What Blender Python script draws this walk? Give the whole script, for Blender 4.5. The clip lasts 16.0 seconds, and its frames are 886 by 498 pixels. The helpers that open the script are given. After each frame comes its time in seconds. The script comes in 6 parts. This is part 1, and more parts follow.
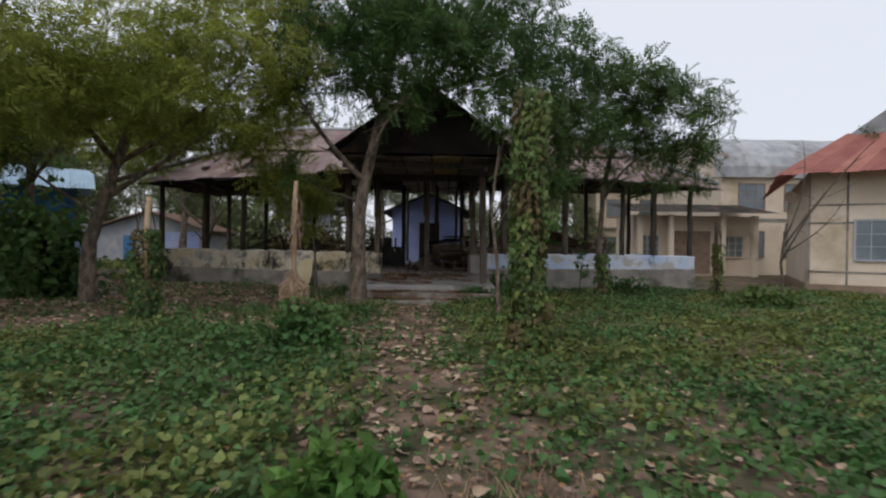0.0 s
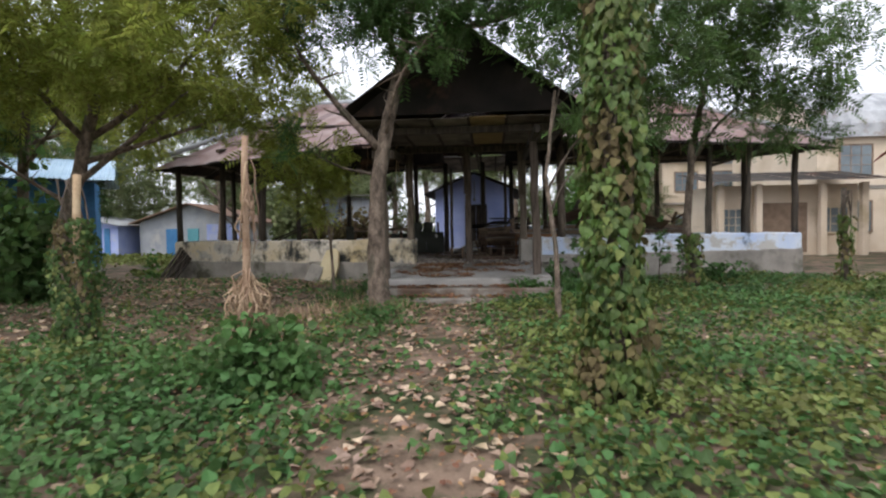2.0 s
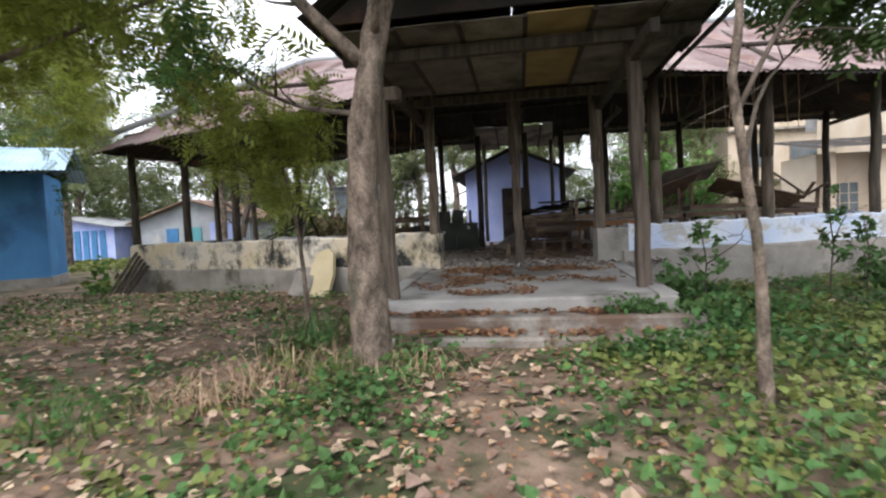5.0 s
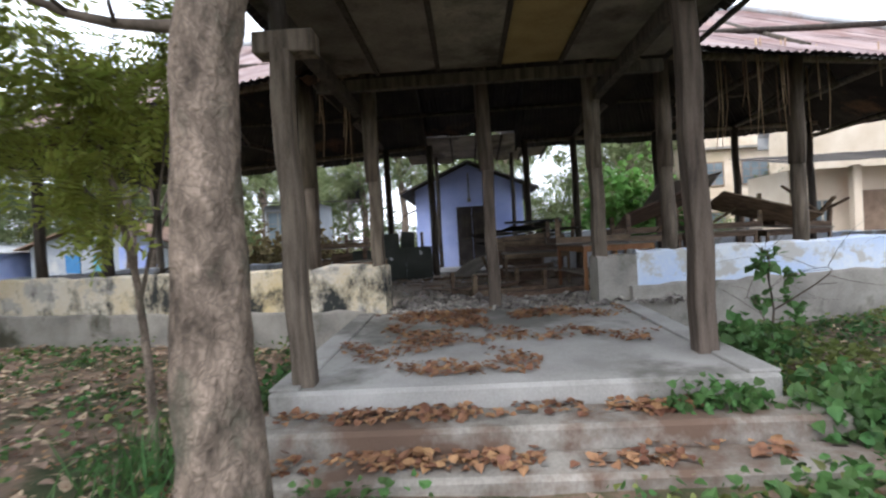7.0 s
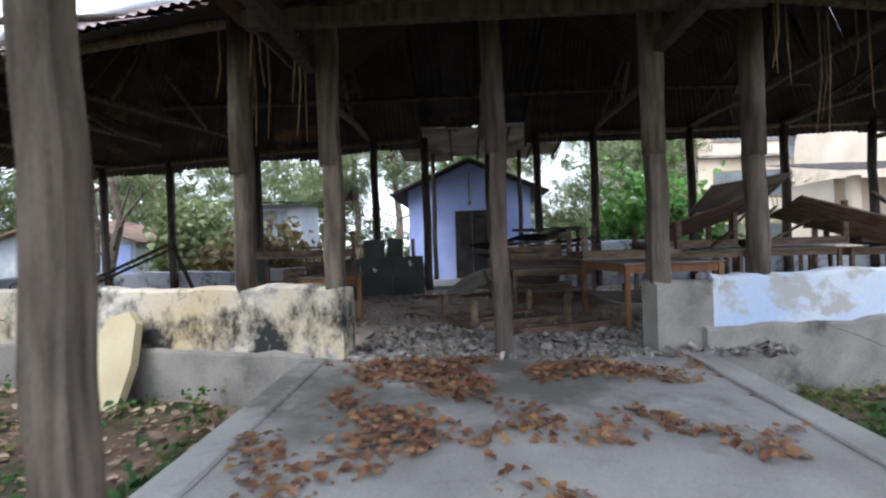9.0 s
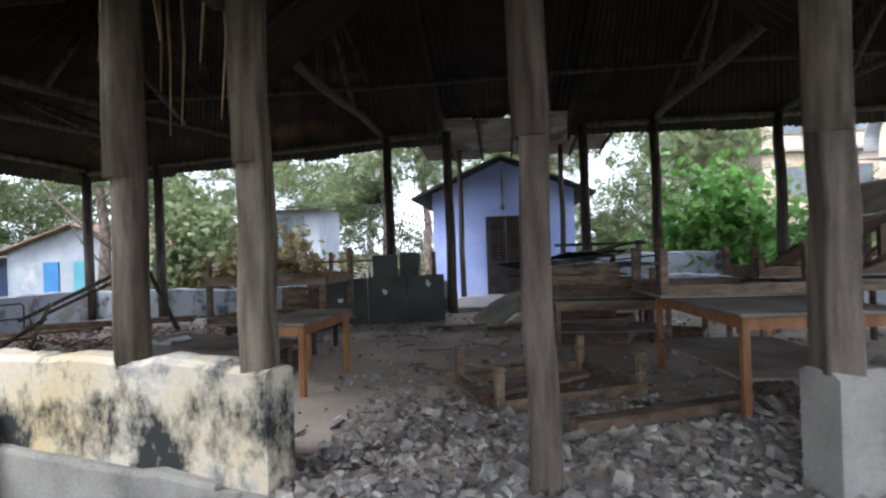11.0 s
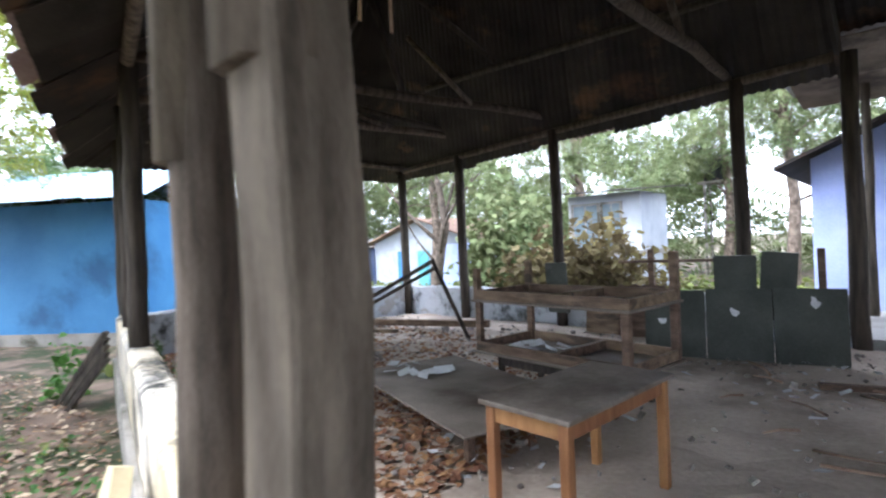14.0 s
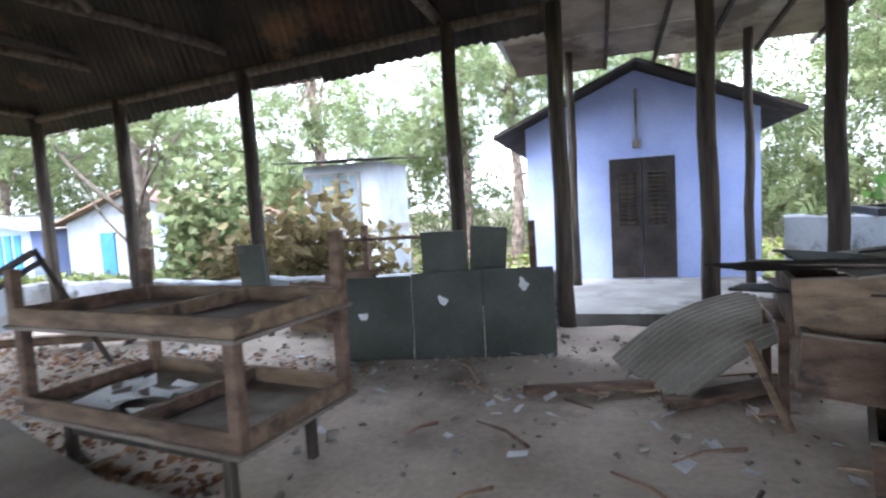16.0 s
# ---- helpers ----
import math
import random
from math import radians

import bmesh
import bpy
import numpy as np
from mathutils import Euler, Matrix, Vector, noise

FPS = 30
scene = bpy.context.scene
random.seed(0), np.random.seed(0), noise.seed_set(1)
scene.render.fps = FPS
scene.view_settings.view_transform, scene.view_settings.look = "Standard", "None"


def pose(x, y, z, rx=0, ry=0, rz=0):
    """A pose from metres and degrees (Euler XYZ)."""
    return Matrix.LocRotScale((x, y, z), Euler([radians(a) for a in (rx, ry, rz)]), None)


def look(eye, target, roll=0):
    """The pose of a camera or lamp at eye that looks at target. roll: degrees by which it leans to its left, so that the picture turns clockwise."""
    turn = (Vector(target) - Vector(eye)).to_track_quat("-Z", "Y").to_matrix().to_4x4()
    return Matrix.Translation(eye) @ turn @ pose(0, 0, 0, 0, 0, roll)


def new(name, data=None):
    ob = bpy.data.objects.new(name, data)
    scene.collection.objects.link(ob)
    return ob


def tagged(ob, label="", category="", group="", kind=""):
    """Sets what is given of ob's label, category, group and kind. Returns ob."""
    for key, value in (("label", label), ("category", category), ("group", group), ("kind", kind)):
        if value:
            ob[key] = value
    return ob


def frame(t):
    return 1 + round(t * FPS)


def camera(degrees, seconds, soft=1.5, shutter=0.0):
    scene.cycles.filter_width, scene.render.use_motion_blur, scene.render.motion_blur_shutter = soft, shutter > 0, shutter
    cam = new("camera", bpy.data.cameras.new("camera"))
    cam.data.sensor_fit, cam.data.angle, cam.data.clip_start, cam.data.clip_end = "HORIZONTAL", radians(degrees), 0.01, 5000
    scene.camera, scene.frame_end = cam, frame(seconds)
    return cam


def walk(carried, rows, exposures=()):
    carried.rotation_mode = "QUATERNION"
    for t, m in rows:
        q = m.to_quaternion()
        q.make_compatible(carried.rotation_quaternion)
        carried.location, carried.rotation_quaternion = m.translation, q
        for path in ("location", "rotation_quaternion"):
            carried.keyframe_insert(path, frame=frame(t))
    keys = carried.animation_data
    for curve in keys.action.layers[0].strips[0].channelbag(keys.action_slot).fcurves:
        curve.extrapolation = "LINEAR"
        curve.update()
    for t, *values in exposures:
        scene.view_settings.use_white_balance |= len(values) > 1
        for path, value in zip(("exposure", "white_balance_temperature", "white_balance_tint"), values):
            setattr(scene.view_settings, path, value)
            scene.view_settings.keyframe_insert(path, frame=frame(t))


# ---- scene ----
cam = camera(81.6, 16.0, soft=2.2, shutter=0.4)
PATH = [
    (0, (-0.055, -0.149, 1.520), (-0.033, 1.851, 1.512), 0.9),
    (0.5, (-0.046, 0.636, 1.475), (-0.051, 2.636, 1.468), -0.1),
    (1, (0.106, 1.312, 1.533), (0.037, 3.310, 1.485), -0.8),
    (1.5, (0.173, 1.958, 1.481), (0.050, 3.953, 1.413), -0.6),
    (2, (0.200, 2.607, 1.502), (0.016, 4.597, 1.435), -0.9),
    (2.5, (0.254, 3.182, 1.529), (0.019, 5.168, 1.487), -1.5),
    (3, (0.152, 3.862, 1.563), (-0.145, 5.840, 1.545), -2.1),
    (3.2, (0.011, 4.199, 1.547), (-0.318, 6.172, 1.533), -2.6),
    (5.3, (-0.458, 7.733, 1.461), (-0.750, 9.709, 1.356), -2.8),
    (5.5, (-0.513, 8.039, 1.487), (-0.809, 10.014, 1.378), -3.1),
    (6, (-0.632, 8.751, 1.495), (-0.921, 10.726, 1.376), -2.9),
    (6.5, (-0.674, 9.462, 1.555), (-0.882, 11.450, 1.490), -3.3),
    (7, (-0.800, 10.032, 1.572), (-0.893, 12.030, 1.548), -3.1),
    (7.5, (-0.898, 10.535, 1.615), (-0.836, 12.534, 1.620), -2.6),
    (8, (-0.888, 11.123, 1.648), (-0.962, 13.121, 1.690), -3.9),
    (8.5, (-0.862, 11.848, 1.563), (-1.002, 13.843, 1.568), -2.6),
    (9, (-0.774, 12.461, 1.654), (-0.864, 14.459, 1.653), -1.7),
    (11.3, (-0.617, 14.986, 2.003), (-0.927, 16.962, 2.011), -1.9),
    (11.4, (-0.632, 15.070, 2.015), (-1.052, 17.026, 2.020), -1.0),
    (11.5, (-0.683, 15.165, 2.036), (-1.011, 17.138, 2.032), -2.7),
    (12, (-0.855, 15.625, 2.133), (-1.620, 17.472, 2.067), -2.3),
    (12.5, (-1.005, 15.904, 2.204), (-2.142, 17.546, 2.110), -1.9),
    (13, (-1.022, 16.362, 2.171), (-2.233, 17.953, 2.148), -1.8),
    (13.5, (-0.984, 16.698, 2.226), (-2.384, 18.126, 2.239), -3.0),
    (14, (-1.285, 17.203, 2.203), (-2.627, 18.686, 2.192), -2.4),
    (14.5, (-1.423, 17.719, 2.230), (-2.591, 19.341, 2.170), -3.1),
    (15, (-1.399, 18.289, 2.183), (-2.386, 20.028, 2.120), -4.3),
    (15.5, (-1.386, 18.905, 2.155), (-2.136, 20.755, 2.029), -2.2),
    (16, (-1.362, 19.468, 2.152), (-1.943, 21.376, 2.000), -3.3),
]
EXPOSURES = [(0, 0.2, 6200, 12), (1.5, 0.9, 6200, 12), (3, 1.4, 6200, 12), (5.5, 1.8, 6100, 12), (7, 1.95, 5850, 11), (9, 2.2, 5550, 11), (11.3, 2.55, 5550, 11), (12.5, 2.85, 5500, 11), (14, 3.2, 5500, 12), (16, 3.65, 5450, 12)]
walk(cam, [(t, look(eye, target, roll)) for t, eye, target, roll in PATH], EXPOSURES)


# ---- world and sun ----
world = bpy.data.worlds.new("overcast_sky")
scene.world = world
world.use_nodes = True
wn, wl = world.node_tree.nodes, world.node_tree.links
wn.clear()
sky = wn.new("ShaderNodeTexSky")
sky.sky_type = "NISHITA"
sky.sun_disc = False
sky.sun_elevation, sky.sun_rotation = radians(52), radians(215)
sky.air_density, sky.dust_density, sky.ozone_density = 1.0, 4.0, 1.0
grey = wn.new("ShaderNodeMixRGB")
grey.inputs["Fac"].default_value = 0.82
grey.inputs["Color2"].default_value = (8.0, 8.1, 8.3, 1)
back = wn.new("ShaderNodeBackground")
back.inputs["Strength"].default_value = 0.1
wout = wn.new("ShaderNodeOutputWorld")
wl.new(sky.outputs[0], grey.inputs["Color1"])
wl.new(grey.outputs[0], back.inputs["Color"])
wl.new(back.outputs[0], wout.inputs["Surface"])
sun = new("sun", bpy.data.lights.new("sun", "SUN"))
sun.data.energy, sun.data.angle, sun.data.color = 0.7, radians(25), (1.0, 0.96, 0.9)
sun.matrix_world = look((-12, -18, 30), (0, 0, 0))


# ---- materials ----
def mat(name, low, high, scale=6.0, rough=0.85, bump=0.3, fine=60.0, metal=0.0, spread=0.0, stain=None, stain_at=0.6, stretch=(1, 1, 1), random_tone=0.0, transl=0.0, spec=0.3):
    """Two colours mixed by coarse and fine noise, an optional stain colour, bump, and a tone that varies by object or island."""
    m = bpy.data.materials.new(name)
    m.use_nodes = True
    n, l = m.node_tree.nodes, m.node_tree.links
    b = n["Principled BSDF"]
    geo = n.new("ShaderNodeNewGeometry")
    mp = n.new("ShaderNodeMapping")
    mp.inputs["Scale"].default_value = stretch
    l.new(geo.outputs["Position"], mp.inputs["Vector"])
    big, small = n.new("ShaderNodeTexNoise"), n.new("ShaderNodeTexNoise")
    big.inputs["Scale"].default_value, big.inputs["Detail"].default_value = scale, 5
    small.inputs["Scale"].default_value, small.inputs["Detail"].default_value = fine, 4
    for q in (big, small):
        l.new(mp.outputs[0], q.inputs["Vector"])
    add = n.new("ShaderNodeMath")
    add.operation = "MULTIPLY_ADD"
    add.inputs[1].default_value = 0.35
    l.new(small.outputs["Fac"], add.inputs[0])
    l.new(big.outputs["Fac"], add.inputs[2])
    ramp = n.new("ShaderNodeValToRGB")
    ramp.color_ramp.elements[0].position, ramp.color_ramp.elements[1].position = 0.48, 0.86
    ramp.color_ramp.elements[0].color, ramp.color_ramp.elements[1].color = (*low, 1), (*high, 1)
    l.new(add.outputs[0], ramp.inputs[0])
    col = ramp.outputs[0]
    if stain:
        sn = n.new("ShaderNodeTexNoise")
        sn.inputs["Scale"].default_value, sn.inputs["Detail"].default_value, sn.inputs["Roughness"].default_value = scale * 0.45, 7, 0.65
        l.new(mp.outputs[0], sn.inputs["Vector"])
        sr = n.new("ShaderNodeValToRGB")
        sr.color_ramp.elements[0].position, sr.color_ramp.elements[1].position = stain_at - 0.06, stain_at + 0.05
        l.new(sn.outputs["Fac"], sr.inputs[0])
        mx = n.new("ShaderNodeMixRGB")
        mx.inputs["Color2"].default_value = (*stain, 1)
        l.new(sr.outputs[0], mx.inputs["Fac"])
        l.new(col, mx.inputs["Color1"])
        col = mx.outputs[0]
    if random_tone:
        hs = n.new("ShaderNodeHueSaturation")
        info = n.new("ShaderNodeObjectInfo")
        ran = n.new("ShaderNodeMath")
        ran.operation = "ADD"
        l.new(info.outputs["Random"], ran.inputs[0])
        l.new(geo.outputs["Random Per Island"], ran.inputs[1])
        fr = n.new("ShaderNodeMath")
        fr.operation = "FRACT"
        l.new(ran.outputs[0], fr.inputs[0])
        for sock, a, c in (("Value", 1 - random_tone, 1 + random_tone), ("Hue", 0.5 - 0.04 * random_tone, 0.5 + 0.04 * random_tone)):
            r = n.new("ShaderNodeMapRange")
            r.inputs["To Min"].default_value, r.inputs["To Max"].default_value = a, c
            l.new(fr.outputs[0], r.inputs["Value"])
            l.new(r.outputs[0], hs.inputs[sock])
        l.new(col, hs.inputs["Color"])
        col = hs.outputs[0]
    l.new(col, b.inputs["Base Color"])
    b.inputs["Roughness"].default_value, b.inputs["Metallic"].default_value = rough, metal
    b.inputs["Specular IOR Level"].default_value = spec
    if bump:
        bp = n.new("ShaderNodeBump")
        bp.inputs["Strength"].default_value, bp.inputs["Distance"].default_value = bump, 0.06 if bump >= 1 else 0.02
        l.new(add.outputs[0], bp.inputs["Height"])
        l.new(bp.outputs[0], b.inputs["Normal"])
    if transl:
        tr = n.new("ShaderNodeBsdfTranslucent")
        l.new(col, tr.inputs["Color"])
        ms = n.new("ShaderNodeMixShader")
        ms.inputs[0].default_value = transl
        l.new(b.outputs[0], ms.inputs[1])
        l.new(tr.outputs[0], ms.inputs[2])
        l.new(ms.outputs[0], n["Material Output"].inputs["Surface"])
    return m


def painted_wall(name, paints, mould, plaster, mould_at=0.56, peel_at=0.55, seed=0.0):
    """Old limewash: two paint tones, plaster where it peeled off, black mould that runs downwards."""
    m = mat(name, paints[0], paints[1], scale=0.9, rough=0.9, bump=0.25, fine=25)
    n, l = m.node_tree.nodes, m.node_tree.links
    b = n["Principled BSDF"]
    col = b.inputs["Base Color"].links[0].from_socket
    geo = n.new("ShaderNodeNewGeometry")

    def mask(scale, stretch, at, soft, detail=8, rough=0.62):
        mp = n.new("ShaderNodeMapping")
        mp.inputs["Scale"].default_value = stretch
        mp.inputs["Location"].default_value = (seed, seed * 0.7, seed * 1.3)
        l.new(geo.outputs["Position"], mp.inputs["Vector"])
        t = n.new("ShaderNodeTexNoise")
        t.inputs["Scale"].default_value, t.inputs["Detail"].default_value, t.inputs["Roughness"].default_value = scale, detail, rough
        l.new(mp.outputs[0], t.inputs["Vector"])
        r = n.new("ShaderNodeValToRGB")
        r.color_ramp.elements[0].position, r.color_ramp.elements[1].position = at - soft, at + soft
        l.new(t.outputs["Fac"], r.inputs[0])
        return r.outputs[0]

    for colour, fac in ((plaster, mask(1.7, (1, 1, 1.3), peel_at, 0.03)), (mould, mask(1.6, (1, 1, 0.75), mould_at, 0.06, 10, 0.7))):
        mx = n.new("ShaderNodeMixRGB")
        mx.inputs["Color2"].default_value = (*colour, 1)
        l.new(fac, mx.inputs["Fac"])
        l.new(col, mx.inputs["Color1"])
        col = mx.outputs[0]
    l.new(col, b.inputs["Base Color"])
    return m


M = {
    "earth": mat("bare_earth", (0.09, 0.062, 0.042), (0.23, 0.16, 0.115), 2.2, 0.95, 0.9, 45, stain=(0.045, 0.055, 0.022), stain_at=0.52),
    "dust": mat("dusty_floor", (0.29, 0.235, 0.19), (0.52, 0.435, 0.36), 0.9, 0.95, 0.7, 22, stain=(0.19, 0.155, 0.125), stain_at=0.63),
    "concrete": mat("porch_concrete", (0.26, 0.245, 0.225), (0.42, 0.4, 0.37), 1.3, 0.9, 0.35, 45, stain=(0.16, 0.15, 0.13), stain_at=0.57),
    "step": mat("dirty_step_concrete", (0.15, 0.135, 0.115), (0.34, 0.31, 0.27), 2.2, 0.92, 0.6, 40, stain=(0.13, 0.085, 0.06), stain_at=0.55),
    "cement": mat("cement_render", (0.19, 0.175, 0.155), (0.34, 0.31, 0.27), 2.0, 0.92, 0.5, 40, stain=(0.09, 0.085, 0.06), stain_at=0.6),
    "wall_yellow": painted_wall("yellow_limewash", ((0.52, 0.41, 0.23), (0.64, 0.59, 0.51)), (0.03, 0.032, 0.03), (0.4, 0.37, 0.33), 0.54, 0.56, 3.1),
    "wall_blue": painted_wall("pale_blue_limewash", ((0.42, 0.52, 0.72), (0.66, 0.68, 0.69)), (0.04, 0.043, 0.045), (0.45, 0.43, 0.4), 0.63, 0.56, 11.0),
    "wall_grey": painted_wall("grey_limewash", ((0.34, 0.37, 0.42), (0.5, 0.52, 0.55)), (0.06, 0.065, 0.06), (0.3, 0.29, 0.27), 0.6, 0.58, 7.0),
    "shed_blue": mat("shed_blue_paint", (0.33, 0.4, 0.74), (0.46, 0.53, 0.82), 1.1, 0.85, 0.1, 30, stain=(0.5, 0.53, 0.66), stain_at=0.63),
    "deep_blue": mat("deep_blue_paint", (0.05, 0.17, 0.36), (0.08, 0.24, 0.46), 0.8, 0.7, 0.15, 30, stain=(0.04, 0.12, 0.24), stain_at=0.62),
    "cream": mat("cream_paint", (0.58, 0.475, 0.35), (0.72, 0.62, 0.5), 0.6, 0.85, 0.1, 20, stain=(0.46, 0.38, 0.26), stain_at=0.62),
    "brown_band": mat("brown_band_paint", (0.2, 0.14, 0.1), (0.3, 0.22, 0.16), 3, 0.8, 0.2, 40),
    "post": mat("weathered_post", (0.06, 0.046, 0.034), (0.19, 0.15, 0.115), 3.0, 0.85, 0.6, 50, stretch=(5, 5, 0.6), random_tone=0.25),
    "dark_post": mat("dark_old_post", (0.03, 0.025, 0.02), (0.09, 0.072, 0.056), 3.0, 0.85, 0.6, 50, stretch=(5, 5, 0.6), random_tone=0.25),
    "wood": mat("old_furniture_wood", (0.085, 0.055, 0.036), (0.22, 0.15, 0.1), 3.0, 0.7, 0.4, 45, stretch=(1, 4, 4), random_tone=0.3, stain=(0.06, 0.045, 0.035), stain_at=0.6),
    "teak": mat("orange_teak", (0.22, 0.1, 0.04), (0.36, 0.18, 0.075), 3.0, 0.6, 0.3, 45, stretch=(4, 4, 0.8), random_tone=0.2),
    "dusty_top": mat("dusty_table_top", (0.13, 0.105, 0.085), (0.25, 0.215, 0.18), 2.0, 0.8, 0.3, 40, stain=(0.1, 0.075, 0.055), stain_at=0.6),
    # Nearly black, as the shade under the hall roof is part of this colour.
    "iron_dark": mat("rusty_shade_dark_sheet", (0.016, 0.014, 0.012), (0.045, 0.036, 0.03), 1.5, 0.85, 0.3, 40, random_tone=0.3, stain=(0.13, 0.07, 0.04), stain_at=0.64),
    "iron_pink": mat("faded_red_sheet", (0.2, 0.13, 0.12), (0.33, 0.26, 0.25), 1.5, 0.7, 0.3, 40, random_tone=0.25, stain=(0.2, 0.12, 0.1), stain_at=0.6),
    "iron_red": mat("red_oxide_roof", (0.26, 0.09, 0.07), (0.36, 0.15, 0.12), 1.5, 0.7, 0.3, 40, random_tone=0.15),
    "iron_grey": mat("grey_sheet", (0.24, 0.25, 0.26), (0.4, 0.41, 0.42), 1.5, 0.6, 0.3, 40, random_tone=0.2, stain=(0.2, 0.15, 0.12), stain_at=0.62),
    "iron_blue": mat("pale_blue_sheet", (0.3, 0.42, 0.55), (0.42, 0.55, 0.66), 1.5, 0.55, 0.2, 40, random_tone=0.15),
    "ceil_board": mat("ceiling_board", (0.1, 0.085, 0.07), (0.22, 0.19, 0.155), 1.8, 0.9, 0.2, 30, random_tone=0.3, stain=(0.06, 0.05, 0.04), stain_at=0.56),
    "ceil_way": mat("dusty_ply_board", (0.2, 0.165, 0.125), (0.36, 0.3, 0.235), 1.8, 0.9, 0.2, 30, random_tone=0.3, stain=(0.12, 0.095, 0.075), stain_at=0.58),
    "ceil_yellow": mat("yellowed_board", (0.22, 0.15, 0.06), (0.34, 0.25, 0.11), 1.8, 0.9, 0.2, 30),
    "door": mat("dark_brown_door", (0.022, 0.018, 0.016), (0.055, 0.045, 0.04), 4, 0.7, 0.3, 50),
    "board": mat("dark_green_board", (0.045, 0.05, 0.042), (0.09, 0.097, 0.082), 1.6, 0.8, 0.15, 40, stain=(0.15, 0.15, 0.14), stain_at=0.72),
    "bark_sheet": mat("pale_dusty_sheet", (0.22, 0.2, 0.17), (0.4, 0.37, 0.32), 2.0, 0.8, 0.3, 40, stain=(0.15, 0.12, 0.09), stain_at=0.62),
    "weed_pale": mat("yellow_green_weed", (0.1, 0.13, 0.03), (0.19, 0.21, 0.06), 0.8, 0.6, 0, 20, random_tone=0.4, transl=0.3),
    "bark": mat("tree_bark", (0.06, 0.045, 0.033), (0.28, 0.215, 0.165), 7, 0.95, 1.0, 26, stretch=(1, 1, 0.6), stain=(0.09, 0.085, 0.06), stain_at=0.6),
    "twig": mat("twig_bark", (0.05, 0.04, 0.03), (0.14, 0.11, 0.085), 6, 0.95, 0.5, 50),
    "leaf_dark": mat("dark_neem_leaf", (0.045, 0.09, 0.025), (0.095, 0.16, 0.045), 1.2, 0.6, 0, 20, random_tone=0.35, transl=0.5),
    "leaf_mid": mat("green_neem_leaf", (0.045, 0.085, 0.02), (0.085, 0.135, 0.035), 1.2, 0.6, 0, 20, random_tone=0.35, transl=0.35),
    "leaf_yellow": mat("yellow_green_leaf", (0.17, 0.21, 0.035), (0.3, 0.32, 0.07), 1.0, 0.6, 0, 20, random_tone=0.35, transl=0.65),
    "leaf_bright": mat("bright_bush_leaf", (0.07, 0.16, 0.03), (0.13, 0.24, 0.05), 1.0, 0.55, 0, 20, random_tone=0.3, transl=0.4),
    # Distance haze is mixed into this leaf colour, so far crowns look paler.
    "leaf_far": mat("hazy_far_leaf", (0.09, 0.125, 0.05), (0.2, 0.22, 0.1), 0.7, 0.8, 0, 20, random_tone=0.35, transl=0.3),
    "leaf_brown": mat("browning_creeper_leaf", (0.1, 0.075, 0.035), (0.17, 0.14, 0.06), 0.7, 0.8, 0, 20, random_tone=0.35, transl=0.3),
    "ivy": mat("creeper_leaf", (0.05, 0.095, 0.022), (0.12, 0.17, 0.04), 2.0, 0.5, 0, 20, random_tone=0.35, transl=0.3),
    "weed": mat("ground_weed_leaf", (0.042, 0.1, 0.027), (0.1, 0.18, 0.052), 0.8, 0.6, 0, 20, random_tone=0.4, transl=0.3),
    "litter": mat("fallen_leaf", (0.2, 0.13, 0.08), (0.46, 0.34, 0.25), 3, 0.8, 0, 20, random_tone=0.45),
    "litter_red": mat("red_brown_leaf", (0.15, 0.07, 0.035), (0.3, 0.16, 0.085), 3, 0.8, 0, 20, random_tone=0.4),
    "dry": mat("dry_vine", (0.25, 0.16, 0.1), (0.42, 0.3, 0.2), 5, 0.9, 0.3, 40, random_tone=0.3),
    "paper": mat("paper_scrap", (0.5, 0.5, 0.52), (0.68, 0.68, 0.7), 5, 0.9, 0.2, 40, random_tone=0.2),
    "rubble": mat("rubble_chip", (0.13, 0.108, 0.09), (0.38, 0.345, 0.31), 8, 0.95, 0.6, 60, random_tone=0.45),
    "slab_yellow": mat("yellow_plaster_slab", (0.52, 0.43, 0.26), (0.62, 0.54, 0.36), 2, 0.9, 0.3, 40, stain=(0.3, 0.28, 0.24), stain_at=0.64),
    "black": mat("black_plastic", (0.012, 0.012, 0.013), (0.03, 0.03, 0.032), 2, 0.5, 0.05, 30),
    "glass": mat("dull_pane", (0.12, 0.15, 0.17), (0.2, 0.24, 0.26), 1, 0.25, 0, 20, spec=0.5),
    "teal": mat("teal_paint", (0.1, 0.3, 0.34), (0.16, 0.4, 0.44), 1, 0.8, 0.1, 30),
    "white": mat("chalky_white_paint", (0.28, 0.3, 0.33), (0.42, 0.44, 0.46), 1.2, 0.85, 0.15, 30, stain=(0.45, 0.44, 0.42), stain_at=0.62),
    "terracotta": mat("old_tile_roof", (0.14, 0.09, 0.065), (0.26, 0.17, 0.12), 2, 0.9, 0.6, 30, random_tone=0.25),
}


